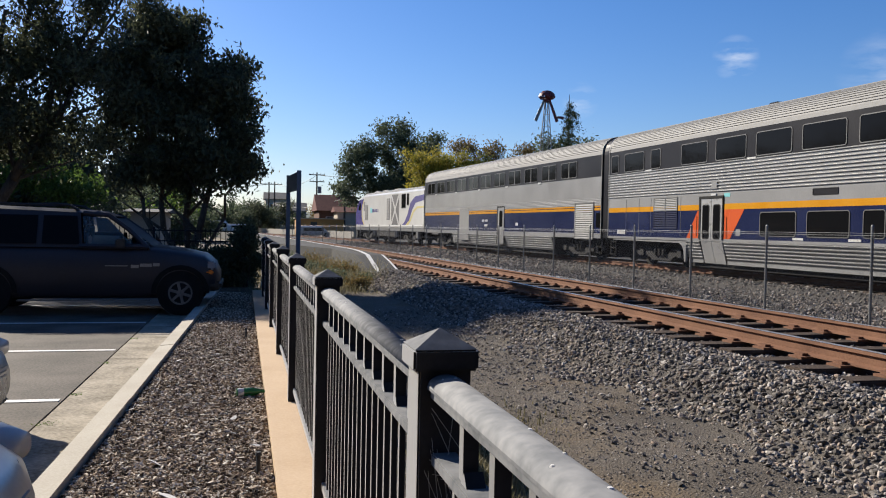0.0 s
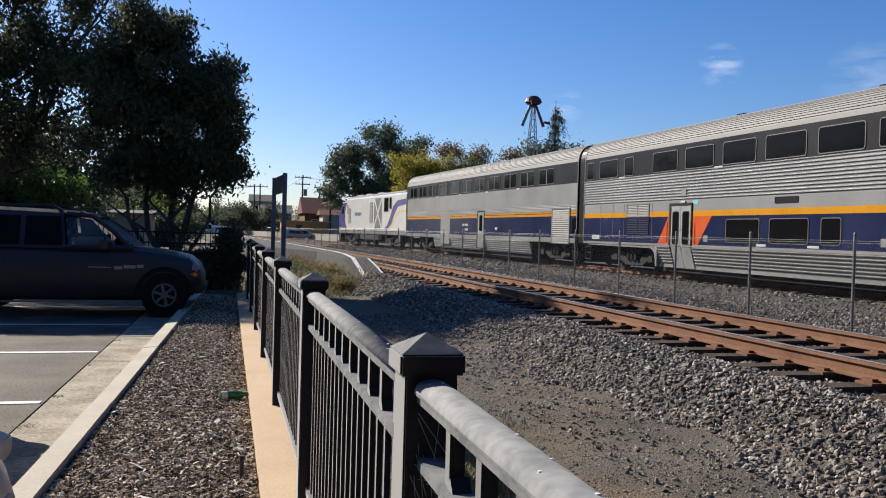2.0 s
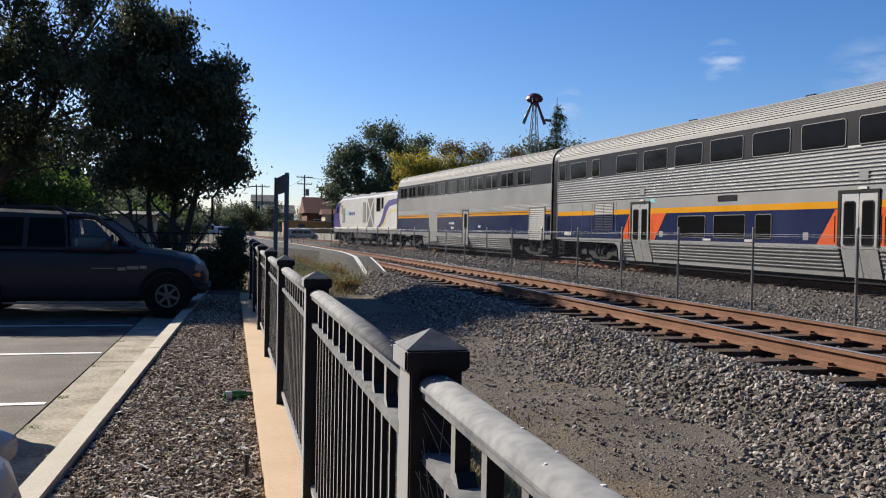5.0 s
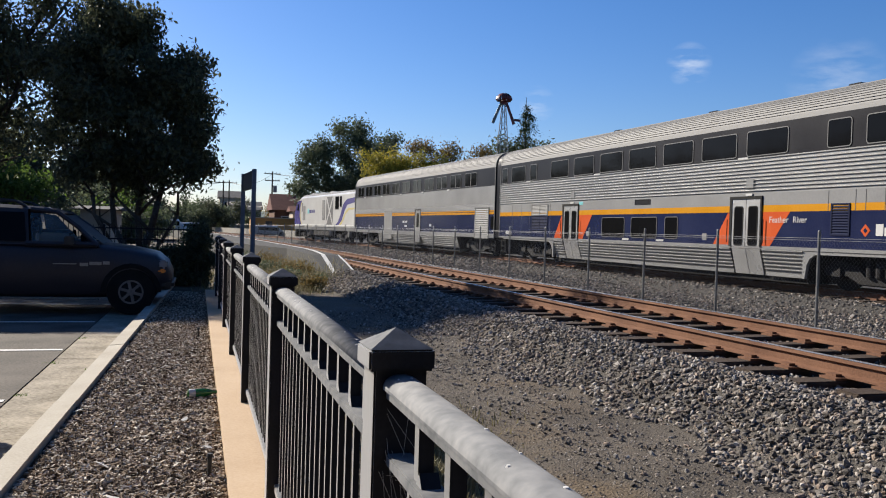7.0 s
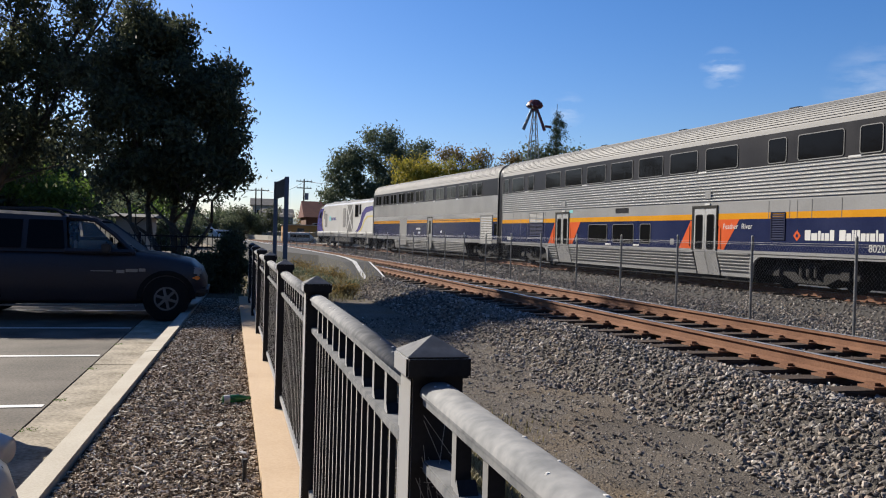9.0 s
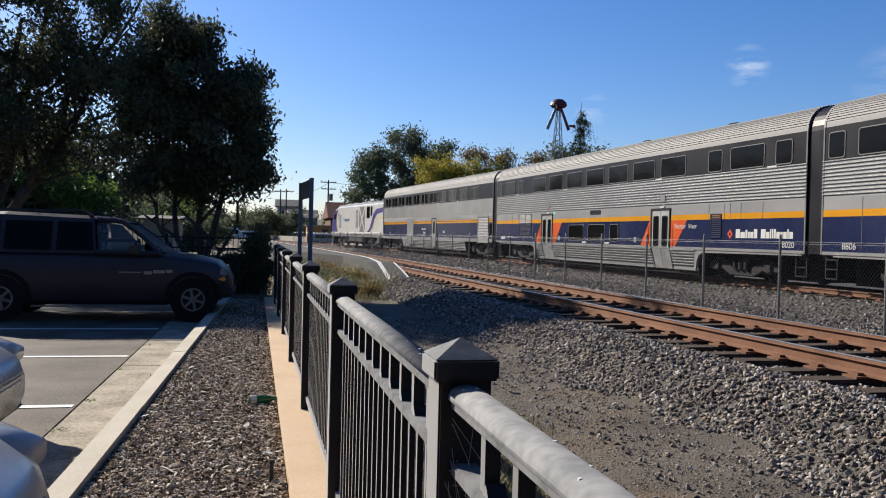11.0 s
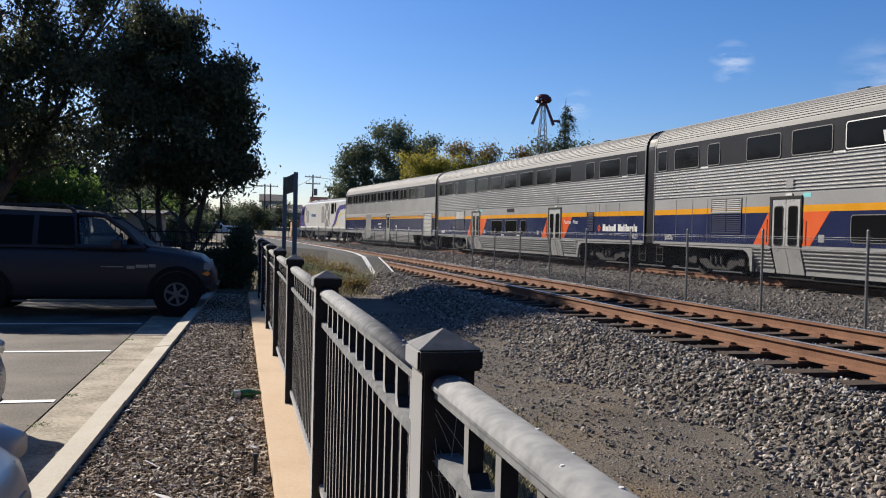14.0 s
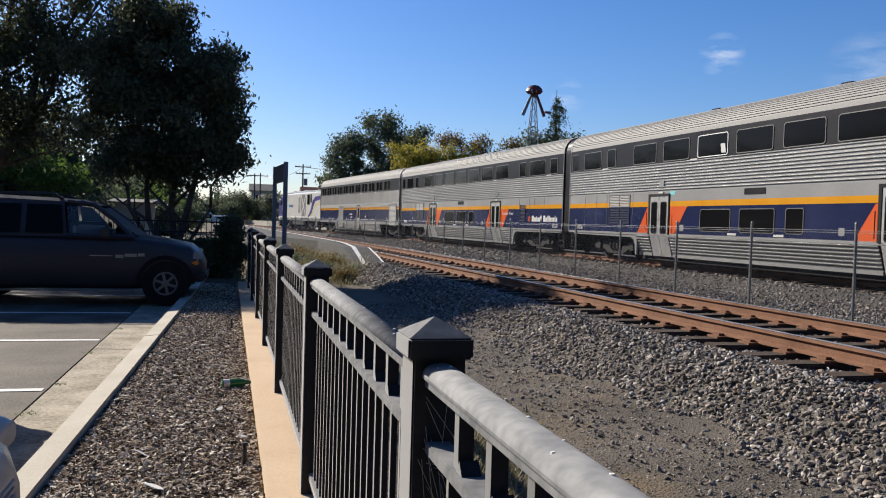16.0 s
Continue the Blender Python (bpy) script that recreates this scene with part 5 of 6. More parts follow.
# row hidden behind the nearer trees, added to darken the far coach windows' reflections
for i, (tx, ty) in enumerate(((-12.5, 126), (-14, 143), (-15, 162), (-16, 183), (-18, 207), (-20, 236))):
    far_tree("street_tree", "tall dark tree added out of sight to darken window reflections", (tx, ty, 0), [((tx, ty, 8.0), (4.6, 6, 5.2)), ((tx - 3, ty + 6, 7.0), (4.5, 5, 5.0)), ((tx, ty, 4.0), (4.0, 5, 3.0))], 3600, 0.5, M["leaf_dark"], 140 + i)


def windmill():
    w = thing("windmill", "farm windmill with a dark red head on a lattice tower", "windmill", m=pose(27.35, 75, 0))
    bm = bmesh.new()
    for sx in (-1, 1):
        for sy in (-1, 1):
            tube(bm, (sx * 1.0, sy * 1.0, -0.1), (sx * 0.13, sy * 0.13, 13.6), 0.05, 0.04, 6)
    part("leg_frame", bm, M["galv"], w, "four grey tower legs")
    br = bmesh.new()
    for i in range(12):
        z0, z1 = i * 1.12, (i + 1) * 1.12
        a, b = 1 - 0.87 * z0 / 13.6, 1 - 0.87 * z1 / 13.6
        for k in range(4):
            c0 = [(-1, -1), (1, -1), (1, 1), (-1, 1)][k]
            c1 = [(1, -1), (1, 1), (-1, 1), (-1, -1)][k]
            tube(br, (c0[0] * a, c0[1] * a, z0), (c1[0] * b, c1[1] * b, z1), 0.02, n=4)
            tube(br, (c0[0] * b, c0[1] * b, z1), (c1[0] * b, c1[1] * b, z1), 0.02, n=4)
    part("bracing", br, M["galv"], w)
    hd = bmesh.new()
    dome = [(0.10, 0.52), (0.42, 0.44), (0.70, 0.20), (0.80, -0.06), (0.62, -0.26), (0.20, -0.34)]
    for k in range(20):
        a0, a1 = 2 * math.pi * k / 20, 2 * math.pi * (k + 0.86) / 20
        for (ra, za), (rb, zb) in zip(dome, dome[1:]):
            q = [(ra, za, a0), (ra, za, a1), (rb, zb, a1), (rb, zb, a0)]
            hd.faces.new([hd.verts.new((r * math.cos(t), r * math.sin(t), 14.0 + z + (0.03 if t == a0 else 0.0))) for r, z, t in q])
    tube(hd, (0, 0, 13.5), (0, 0, 14.5), 0.30, 0.12, 10)
    part("fan_head", hd, M["mill_red"], w, "dark red bladed head")
    for sx, mt, lab in ((-1, "galv", "pale hanging vane"), (1, "mill_red", "dark red hanging vane")):
        v = bmesh.new()
        prism(v, [(sx * 0.10, 13.75), (sx * 0.34, 13.75), (sx * 1.20, 11.75), (sx * 0.92, 11.62)], "y", -0.04, 0.0)
        part("vane", v, M[mt], w, lab)
    tl = bmesh.new()
    prism(tl, [(1.0, 12.0), (1.7, 11.95), (1.75, 12.2), (1.1, 12.22)], "y", -0.03, 0.0)
    part("tail_fin", tl, M["mill_red"], w)


windmill()


# ---------------------------------------------------------------- the town at the end of the line
def house(x0, x1, y0, y1, h, roof_h, wall, roof, label, windows, name="house"):
    t = thing(name, label, "house", "houses down the line")
    part("wall", B(x0, x1, y0, y1, -0.1, h), M[wall], t)
    r = bmesh.new()
    ym = (y0 + y1) / 2
    prism(r, [(y0 - 0.4, h), (y1 + 0.4, h), (ym, h + roof_h)], "x", x0 - 0.4, x1 + 0.4)
    part("roof", r, M[roof], t)
    for wx, wz, ww, wh in windows:
        fr = ring(bmesh.new(), [(p[0], p[1]) for p in ((wx, wz), (wx + ww, wz), (wx + ww, wz + wh), (wx, wz + wh))], [(p[0], p[1]) for p in ((wx + 0.1, wz + 0.1), (wx + ww - 0.1, wz + 0.1), (wx + ww - 0.1, wz + wh - 0.1), (wx + 0.1, wz + wh - 0.1))], -0.06, 0.02)
        for v in fr.verts:
            v.co = (v.co.y, y0 + v.co.x, v.co.z)
        w = part("window", fr, M["white"], t)
        part("pane", B(wx + 0.1, wx + ww - 0.1, y0 - 0.02, y0 + 0.01, wz + 0.1, wz + wh - 0.1), M["tint"], w)
    return t


house(6.4, 12.5, 176, 186, 4.6, 1.8, "house", "grey_roof", "grey two-storey house with a low roof", [(7.2, 2.6, 1.2, 1.4), (9.2, 2.6, 1.2, 1.4), (11.0, 2.6, 1.0, 1.4)])
house(4.6, 9.4, 186, 196, 7.2, 1.6, "cream_wall", "grey_roof", "pale house on the rise behind", [(5.4, 5.0, 1.1, 1.3), (7.6, 5.0, 1.1, 1.3)])
house(11.2, 16.8, 130, 140, 3.9, 2.6, "brick_brown", "red_roof", "brown house with a dull red roof", [(12.2, 1.6, 1.2, 1.4), (14.6, 1.6, 1.2, 1.4)])
house(13.0, 22.0, 121, 126, 3.6, 0.8, "cream_wall", "red_roof", "cream shed with tall wooden boards", [])
shed = thing("site_cabin", "ochre yellow site cabin behind the fence", "cabin", m=pose(9.6, 118, 0))
part("wall", B(-2.6, 4.0, 0, 2.5, 0.05, 2.5, 0.05), M["orange_wall"], shed)
part("door", B(-0.6, 0.3, -0.05, 0.0, 0.1, 2.1), M["trim"], shed)
part("roof", B(-2.8, 4.2, -0.2, 2.7, 2.5, 2.62), M["cream_wall"], shed)
house(-22, -12, 62, 72, 3.6, 2.0, "brick_brown", "grey_roof", "low brown building behind the car park trees", [(-18, 1.2, 1.4, 1.2), (-15, 1.2, 1.4, 1.2)])
house(-5.4, -4.0, 44, 50, 2.05, 0.2, "cream_wall", "grey_roof", "pale shed seen between the tree trunks", [])
bar = bmesh.new()
for i in range(17):
    y0 = 100 + 3.0 * i
    q = pose(far_side(y0) + 6.2, y0, 0, 0, 0, -math.degrees(math.atan(-0.07144 - 0.001488 * (y0 - 40))))
    for z0, z1, w in ((0.0, 0.3, 0.3), (0.3, 0.95, 0.12)):
        box(bar, -w, w, 0.0, 3.02, z0, z1, m=q)
tagged(part("concrete_barrier", bar, M["tan_concrete"]), "row of pale concrete barriers along the line", "barrier", kind="stuff")


def utility_pole(x, y, h, arms, label="weathered wooden utility pole with crossarms", lean=0):
    p = thing("utility_pole", label, "utility pole", "utility poles", pose(x, y, -0.1, 0, lean, 0))
    part("pole", tube(bmesh.new(), (0, 0, 0), (0, 0, h), 0.17, 0.11, 10), M["wood_pole"], p)
    for z, w in arms:
        a = B(-w, w, -0.2, -0.08, z - 0.07, z + 0.07)
        arm = part("crossarm", a, M["wood_pole"], p)
        for k in (-0.9, -0.45, 0.45, 0.9):
            part("insulator", tube(bmesh.new(), (k * w, -0.14, z + 0.07), (k * w, -0.14, z + 0.28), 0.05, 0.03, 6), M["galv"], arm)
    if len(arms) > 1:
        part("transformer", tube(bmesh.new(), (0.45, -0.1, h - 3.4), (0.45, -0.1, h - 2.3), 0.3, n=10), M["galv"], p, "grey transformer can")
    return p


utility_pole(11.6, 140, 10.4, [(10.0, 1.3), (8.9, 1.2)])
utility_pole(4.5, 160, 9.6, [(9.2, 1.6)])
utility_pole(5.6, 162, 9.8, [(9.3, 1.4)])
utility_pole(14.0, 121, 8.4, [], "dark tarred pole with no crossarm")
utility_pole(15.4, 150, 9.2, [(8.9, 1.0)])
wires = thing("overhead_wires", "sagging dark overhead wires between the poles", "wire")
for a, b, sag in (((5.6, 162, 9.4), (11.6, 140, 9.9), 1.1), ((11.6, 140, 9.9), (30, 116, 10), 0.9), ((5.6, 162, 5.6), (15, 128, 6.0), 1.2), ((4.5, 160, 9.1), (-16, 168, 9.5), 0.8)):
    a, b = Vector(a), Vector(b)
    pts = [a.lerp(b, i / 12) - Vector((0, 0, sag * 4 * (i / 12) * (1 - i / 12))) for i in range(13)]
    part("wire", pipe(bmesh.new(), pts, [0.035] * 13, 4), M["trim"], wires)

for i, (tx, ty, th, mt) in enumerate(((0.4, 150, 5.0, "leaf_oak"), (2.6, 152, 6.3, "leaf_dark"), (4.9, 154, 5.4, "leaf_oak"), (7.2, 150, 6.6, "leaf_dark"), (9.2, 146, 4.2, "leaf_oak"), (12.4, 143, 6.0, "leaf_rust"), (15.6, 128, 6.8, "leaf_dark"))):
    far_tree("street_tree", "leafy street tree in front of the houses", (tx, ty, 0), [((tx, ty, th * 0.62), (1.5, 1.5, th * 0.30)), ((tx + 0.7, ty, th * 0.42), (1.3, 1.2, th * 0.26)), ((tx - 0.8, ty, th * 0.45), (1.2, 1.2, th * 0.24))], 2600, 0.17, M[mt], 160 + i)

row = [((-15 + 3.1 * i, 178 + 3 * math.sin(i * 2.1), 2.6 + 0.5 * math.sin(i * 1.7)), (2.3, 2.2, 2.6 + 0.7 * math.sin(i * 1.3))) for i in range(7)]
for i, (c, r) in enumerate(row):
    far_tree("street_tree", "round green street tree far down the line", (c[0], c[1], 0), [(c, r), ((c[0] + 1, c[1], c[2] - 0.6), (1.6, 1.6, 1.8))], 2200, 0.30, M["leaf_oak"], 50 + i)
for i, (cx, cy, top) in enumerate(((-3.0, 230, 10.5), (-8.5, 226, 8.5), (-18, 236, 9.5), (3, 240, 8.6))):
    c = [((cx, cy, 3.2), (2.6, 2.6, 3.2)), ((cx, cy, top * 0.62), (1.7, 1.7, 2.2)), ((cx, cy, top * 0.86), (0.8, 0.8, 1.6))]
    far_tree("conifer", "pointed dark conifer on the skyline", (cx, cy, 0), c, 1600, 0.32, M["leaf_fir"], 60 + i)
hill = bmesh.new()
n = 60
lo = [hill.verts.new((-260 + 10 * i, 520, -1)) for i in range(n)]
hi = [hill.verts.new((-260 + 10 * i, 560, 11 + 4 * noise.noise((i * 0.21, 0, 3)) + 1.5 * noise.noise((i * 0.9, 2, 3)))) for i in range(n)]
bk = [hill.verts.new((-260 + 10 * i, 640, -1)) for i in range(n)]
for a, b in ((lo, hi), (hi, bk)):
    for i in range(n - 1):
        hill.faces.new((a[i], a[i + 1], b[i + 1], b[i]))
setting("backdrop", hill, M["far_hill"], "low hazy wooded hill on the skyline", True)


# ---------------------------------------------------------------- iron fence behind the car park
def back_fence(x0, x1, y, label):
    f = thing("iron_fence", label, "fence", "car park fence")
    part("post", B(x0 - 0.03, x0 + 0.03, y - 0.03, y + 0.03, -0.03, 1.42, 0.004), M["iron"], f)
    for z in (0.2, 1.1, 1.34):
        part("rail", B(x0 + 0.03, x1 - 0.03, y - 0.016, y + 0.016, z - 0.016, z + 0.016), M["iron"], f)
    k = round((x1 - x0) / 0.115)
    me = mesh_of(B(-0.009, 0.009, -0.009, 0.009, 0.05, 1.40), "picket", M["iron"])
    for i in range(1, k):
        ob = new("picket", me)
        ob.parent = f
        ob.matrix_basis = pose(x0 + (x1 - x0) * i / k, y, 0)


for i in range(5):
    back_fence(-11.6 + 2.4 * i, -9.2 + 2.4 * i, 20.5, "black iron picket fence behind the car park")


# ---------------------------------------------------------------- vehicles
def wheel(parent, x, y, r, side, spokes=5, rim_part=0.64, metal="alloy"):
    """side: -1 when the outer face looks towards -y."""
    t = part("wheel", tube(bmesh.new(), (x, y, r), (x, y - side * 0.22, r), r, n=28), M["rubber"], parent, "black tyre")
    rim = bmesh.new()
    yo = y + side * 0.004
    for a0 in range(24):
        a, b = 2 * math.pi * a0 / 24, 2 * math.pi * (a0 + 1) / 24
        q = [(x + rr * math.cos(t_), yo, r + rr * math.sin(t_)) for rr, t_ in ((r * rim_part, a), (r * rim_part, b), (r * (rim_part - 0.08), b), (r * (rim_part - 0.08), a))]
        rim.faces.new([rim.verts.new(p) for p in q])
    for k in range(spokes):
        a = 2 * math.pi * k / spokes + 0.3
        m = Matrix.Translation((x, yo, r)) @ Matrix.Rotation(a, 4, "Y")
        box(rim, 0.0, r * (rim_part - 0.06), -0.012, 0.006, -r * 0.06, r * 0.06, m=m)
    tube(rim, (x, yo + 0.01, r), (x, yo + side * 0.02, r), r * 0.16, n=12)
    part("rim", rim, M[metal], t, "silver alloy rim")
    return t


def lofted(secs, material, name, parent, label="", n_smooth=True):
    """Cross-sections along x. Each: x, half width, bottom, top, roundness."""
    bm, rows = bmesh.new(), []
    k = 20
    for x, w, z0, z1, e in secs:
        ring_ = []
        for i in range(k):
            a = 2 * math.pi * i / k
            c, s = math.cos(a), math.sin(a)
            ring_.append(bm.verts.new((x, w * math.copysign(abs(c) ** e, c), (z0 + z1) / 2 + (z1 - z0) / 2 * math.copysign(abs(s) ** e, s))))
        rows.append(ring_)
    for a, b in zip(rows, rows[1:]):
        for i in range(k):
            bm.faces.new((a[i], a[(i + 1) % k], b[(i + 1) % k], b[i]))
    bm.faces.new(rows[0][::-1])
    bm.faces.new(rows[-1])
    bmesh.ops.recalc_face_normals(bm, faces=bm.faces)
    return part(name, bm, material, parent, label, n_smooth)


def build_suv():
    s = thing("parked_suv", "black sport utility vehicle parked nose-in at the kerb", "car", "parked cars", pose(0, 15.36, 0))
    lofted([(-4.98, 0.78, 0.42, 0.92, 0.35), (-4.90, 0.88, 0.38, 1.08, 0.3), (-3.8, 0.915, 0.25, 1.13, 0.28), (-2.0, 0.915, 0.25, 1.12, 0.28), (-1.5, 0.91, 0.25, 1.14, 0.28), (-1.0, 0.90, 0.27, 1.07, 0.28), (-0.62, 0.86, 0.36, 0.99, 0.32), (-0.46, 0.78, 0.36, 0.86, 0.4), (-0.38, 0.66, 0.38, 0.70, 0.5)], M["suv"], "body", s, "glossy black body")
    gh = bmesh.new()
    lo = [(-1.46, 0.86), (-2.02, 0.88), (-2.50, 0.88), (-3.9, 0.88), (-4.92, 0.82)]
    hi = [(-2.06, 0.66), (-2.35, 0.69), (-2.56, 0.69), (-3.9, 0.70), (-4.68, 0.66)]
    zt = [1.60, 1.69, 1.70, 1.74, 1.70]
    rows = []
    for (xl, wl), (xh, wh), z in zip(lo, hi, zt):
        rows.append([gh.verts.new(p) for p in ((xl, -wl, 1.09), (xh, -wh, z - 0.05), (xh + 0.02, -wh + 0.10, z), (xh + 0.02, wh - 0.10, z), (xh, wh, z - 0.05), (xl, wl, 1.09))])
    for k, (a, b) in enumerate(zip(rows, rows[1:])):
        for i in range(5):
            if k > 1 or i in (1, 2, 3):
                gh.faces.new((a[i], a[i + 1], b[i + 1], b[i]))
    gh.faces.new(rows[-1][::-1])
    bmesh.ops.recalc_face_normals(gh, faces=gh.faces)
    part("cabin", gh, M["suv"], s, "glossy black cabin and roof")
    for sgn in (-1, 1):
        def flank(x, u):
            return (x, sgn * (0.885 - 0.19 * u), 1.09 + 0.56 * u)
        part("windscreen_pillar", pipe(bmesh.new(), [flank(-1.50, 0.0), flank(-1.80, 0.52), flank(-2.12, 0.93), flank(-2.52, 0.99)], [0.045, 0.04, 0.04, 0.04], 6), M["suv"], s)
        part("door_sill", pipe(bmesh.new(), [flank(-1.48, 0.04), flank(-2.55, 0.04)], [0.045, 0.045], 6), M["suv"], s)
        seat = bmesh.new()
        box(seat, -2.62, -2.48, sgn * 0.42 - 0.22, sgn * 0.42 + 0.22, 0.95, 1.34, 0.05)
        box(seat, -2.60, -2.50, sgn * 0.42 - 0.12, sgn * 0.42 + 0.12, 1.36, 1.52, 0.04)
        part("front_seat", seat, M["trim"], s, "dark front seat with a headrest")
    part("steering_wheel", ring(bmesh.new(), [(0.40 + 0.19 * math.cos(a), 1.16 + 0.17 * math.sin(a)) for a in (math.pi * k / 8 for k in range(16))], [(0.40 + 0.165 * math.cos(a), 1.16 + 0.145 * math.sin(a)) for a in (math.pi * k / 8 for k in range(16))], -2.03, -2.0), M["trim"], s)
    part("wing_tag", B(-2.42, -2.37, -0.80, -0.74, 1.10, 1.28, 0.02), M["paper"], s, "pale paper tag behind the glass")

    def side_glass(pts, name, mt):
        for sgn in (-1, 1):
            bm = bmesh.new()
            vs = []
            for x, u in pts:
                wl, wh = 0.88, 0.695
                vs.append(bm.verts.new((x, sgn * (wl + (wh - wl) * u + 0.030), 1.09 + (1.64 - 1.09) * u)))
            bm.faces.new(vs if sgn < 0 else vs[::-1])
            part(name, bm, M[mt], s, "side window")
    side_glass([(-2.46, 0.10), (-1.74, 0.12), (-2.14, 0.86), (-2.52, 0.92)], "front_window", "glass")
    side_glass([(-3.10, 0.10), (-2.54, 0.10), (-2.60, 0.92), (-3.10, 0.92)], "door_window", "tint")
    side_glass([(-3.87, 0.10), (-3.18, 0.10), (-3.18, 0.92), (-3.87, 0.92)], "door_window", "tint")
    side_glass([(-4.72, 0.14), (-3.95, 0.10), (-3.95, 0.92), (-4.60, 0.90)], "rear_window", "tint")
    ws = bmesh.new()
    ws.faces.new([ws.verts.new(p) for p in ((-1.44, -0.78, 1.13), (-1.44, 0.78, 1.13), (-2.03, 0.60, 1.57), (-2.03, -0.60, 1.57))])
    part("windscreen", ws, M["trim"], s, "raked windscreen")
    for y in (-0.62, 0.62):
        rk = bmesh.new()
        pipe(rk, [(-2.60, y, 1.69), (-2.74, y, 1.765), (-2.95, y, 1.785), (-3.3, y, 1.77), (-4.3, y, 1.77), (-4.55, y, 1.73)], [0.028, 0.026, 0.022, 0.018, 0.018, 0.018], 6)
        part("roof_rail", rk, M["trim"], s, "roof rack rail")
    for x in (-0.99, -3.90):
        for sd in (-1, 1):
            wheel(s, x, sd * 0.92, 0.365, sd, 6, 0.53, "dull_alloy")
            ar = bmesh.new()
            for k in range(12):
                a, b = math.pi * k / 12, math.pi * (k + 1) / 12
                ar.faces.new([ar.verts.new((x + r * math.cos(t), sd * 0.925, 0.365 + r * math.sin(t))) for r, t in ((0.385, a), (0.385, b), (0.46, b), (0.46, a))])
            part("wheel_arch", ar, M["rubber"], s)
    part("bumper", B(-0.62, -0.34, -0.80, 0.80, 0.40, 0.56, 0.05), M["trim"], s, "black front bumper")
    for sd in (-1, 1):
        part("headlight", B(-0.60, -0.45, sd * 0.70 - 0.13, sd * 0.70 + 0.13, 0.74, 0.88, 0.03), M["lamp_glass"], s, "clear headlight")
        part("turn_signal", B(-0.64, -0.47, sd * 0.74 - 0.10, sd * 0.74 + 0.10, 0.67, 0.735, 0.02), M["amber"], s, "amber turn signal")
        part("mirror", B(-1.98, -1.84, sd * 0.90, sd * 1.06 if sd > 0 else -0.90 + 0.0, 1.10, 1.24, 0.02) if sd > 0 else B(-1.98, -1.84, -1.06, -0.90, 1.10, 1.24, 0.02), M["trim"], s, "door mirror")
        part("running_board", B(-3.45, -1.45, sd * 0.90 - 0.06, sd * 0.90 + 0.06, 0.235, 0.26, 0.008), M["galv"], s, "bright running board")
        bdg = bmesh.new()
        for x0, w, z0 in ((-2.15, 0.34, 0.795), (-1.76, 0.12, 0.77), (-1.62, 0.18, 0.79), (-1.42, 0.10, 0.80)):
            box(bdg, x0, x0 + w, sd * 0.918 - 0.004, sd * 0.918 + 0.004, z0, z0 + (0.014 if w > 0.3 else 0.05))
        part("door_badge", bdg, M["alloy"], s, "small silver badge")
    return s


build_suv()


def build_sedan(m, label):
    s = thing("parked_sedan", label, "car", "parked cars", m)
    lofted([(-4.6, 0.62, 0.30, 0.78, 0.5), (-4.45, 0.80, 0.24, 0.92, 0.4), (-3.6, 0.87, 0.2, 0.95, 0.34), (-1.5, 0.87, 0.2, 0.92, 0.34), (-1.0, 0.87, 0.2, 0.84, 0.36), (-0.55, 0.84, 0.2, 0.74, 0.42), (-0.25, 0.76, 0.19, 0.66, 0.5), (-0.08, 0.62, 0.2, 0.58, 0.6), (0.0, 0.42, 0.22, 0.50, 0.7)], M["silver"], "body", s, "silver-blue metallic body")
    gh, rows = bmesh.new(), []
    for xl, wl, xh, wh, z in ((-1.25, 0.78, -2.0, 0.55, 1.36), (-2.3, 0.80, -2.4, 0.58, 1.42), (-3.4, 0.80, -3.2, 0.57, 1.40), (-4.2, 0.74, -3.6, 0.54, 1.33)):
        rows.append([gh.verts.new(p) for p in ((xl, -wl, 0.88), (xh, -wh, z - 0.03), (xh, 0, z), (xh, wh, z - 0.03), (xl, wl, 0.88))])
    for a, b in zip(rows, rows[1:]):
        for i in range(4):
            gh.faces.new((a[i], a[i + 1], b[i + 1], b[i]))
    gh.faces.new(rows[0])
    gh.faces.new(rows[-1][::-1])
    bmesh.ops.recalc_face_normals(gh, faces=gh.faces)
    part("cabin", gh, M["tint"], s, "dark glazed cabin", True)
    part("roof_panel", B(-3.4, -2.1, -0.5, 0.5, 1.40, 1.43, 0.01), M["silver"], s)
    for sd in (-1, 1):
        hl = lofted([(-0.52, 0.13, 0.50, 0.64, 0.7), (-0.30, 0.16, 0.47, 0.64, 0.7), (-0.10, 0.10, 0.47, 0.58, 0.7)], M["lamp_glass"], "headlight", s, "clear headlight")
        hl.matrix_basis = pose(-0.02, sd * 0.64, 0.02, 0, 0, sd * -14)
        part("fog_recess", B(-0.14, -0.10, sd * 0.52 - 0.09, sd * 0.52 + 0.09, 0.27, 0.33, 0.02), M["trim"], s)
        for x in (-0.95, -3.65):
            wheel(s, x, sd * 0.875, 0.31, sd, 7)
    part("grille_mouth", B(-0.09, -0.004, -0.33, 0.33, 0.375, 0.50, 0.02), M["trim"], s, "dark grille opening")
    for i in range(3):
        part("grille_bar", B(-0.05, 0.008, -0.30, 0.30, 0.40 + 0.03 * i, 0.41 + 0.03 * i, 0.003), M["alloy"], s, "chrome grille bar")
    part("lip", B(-0.25, -0.03, -0.50, 0.50, 0.18, 0.21, 0.012), M["trim"], s, "black bumper lip")
    return s


build_sedan(pose(-1.63, 6.25, 0), "silver-blue sedan parked nose-in with clear headlights")
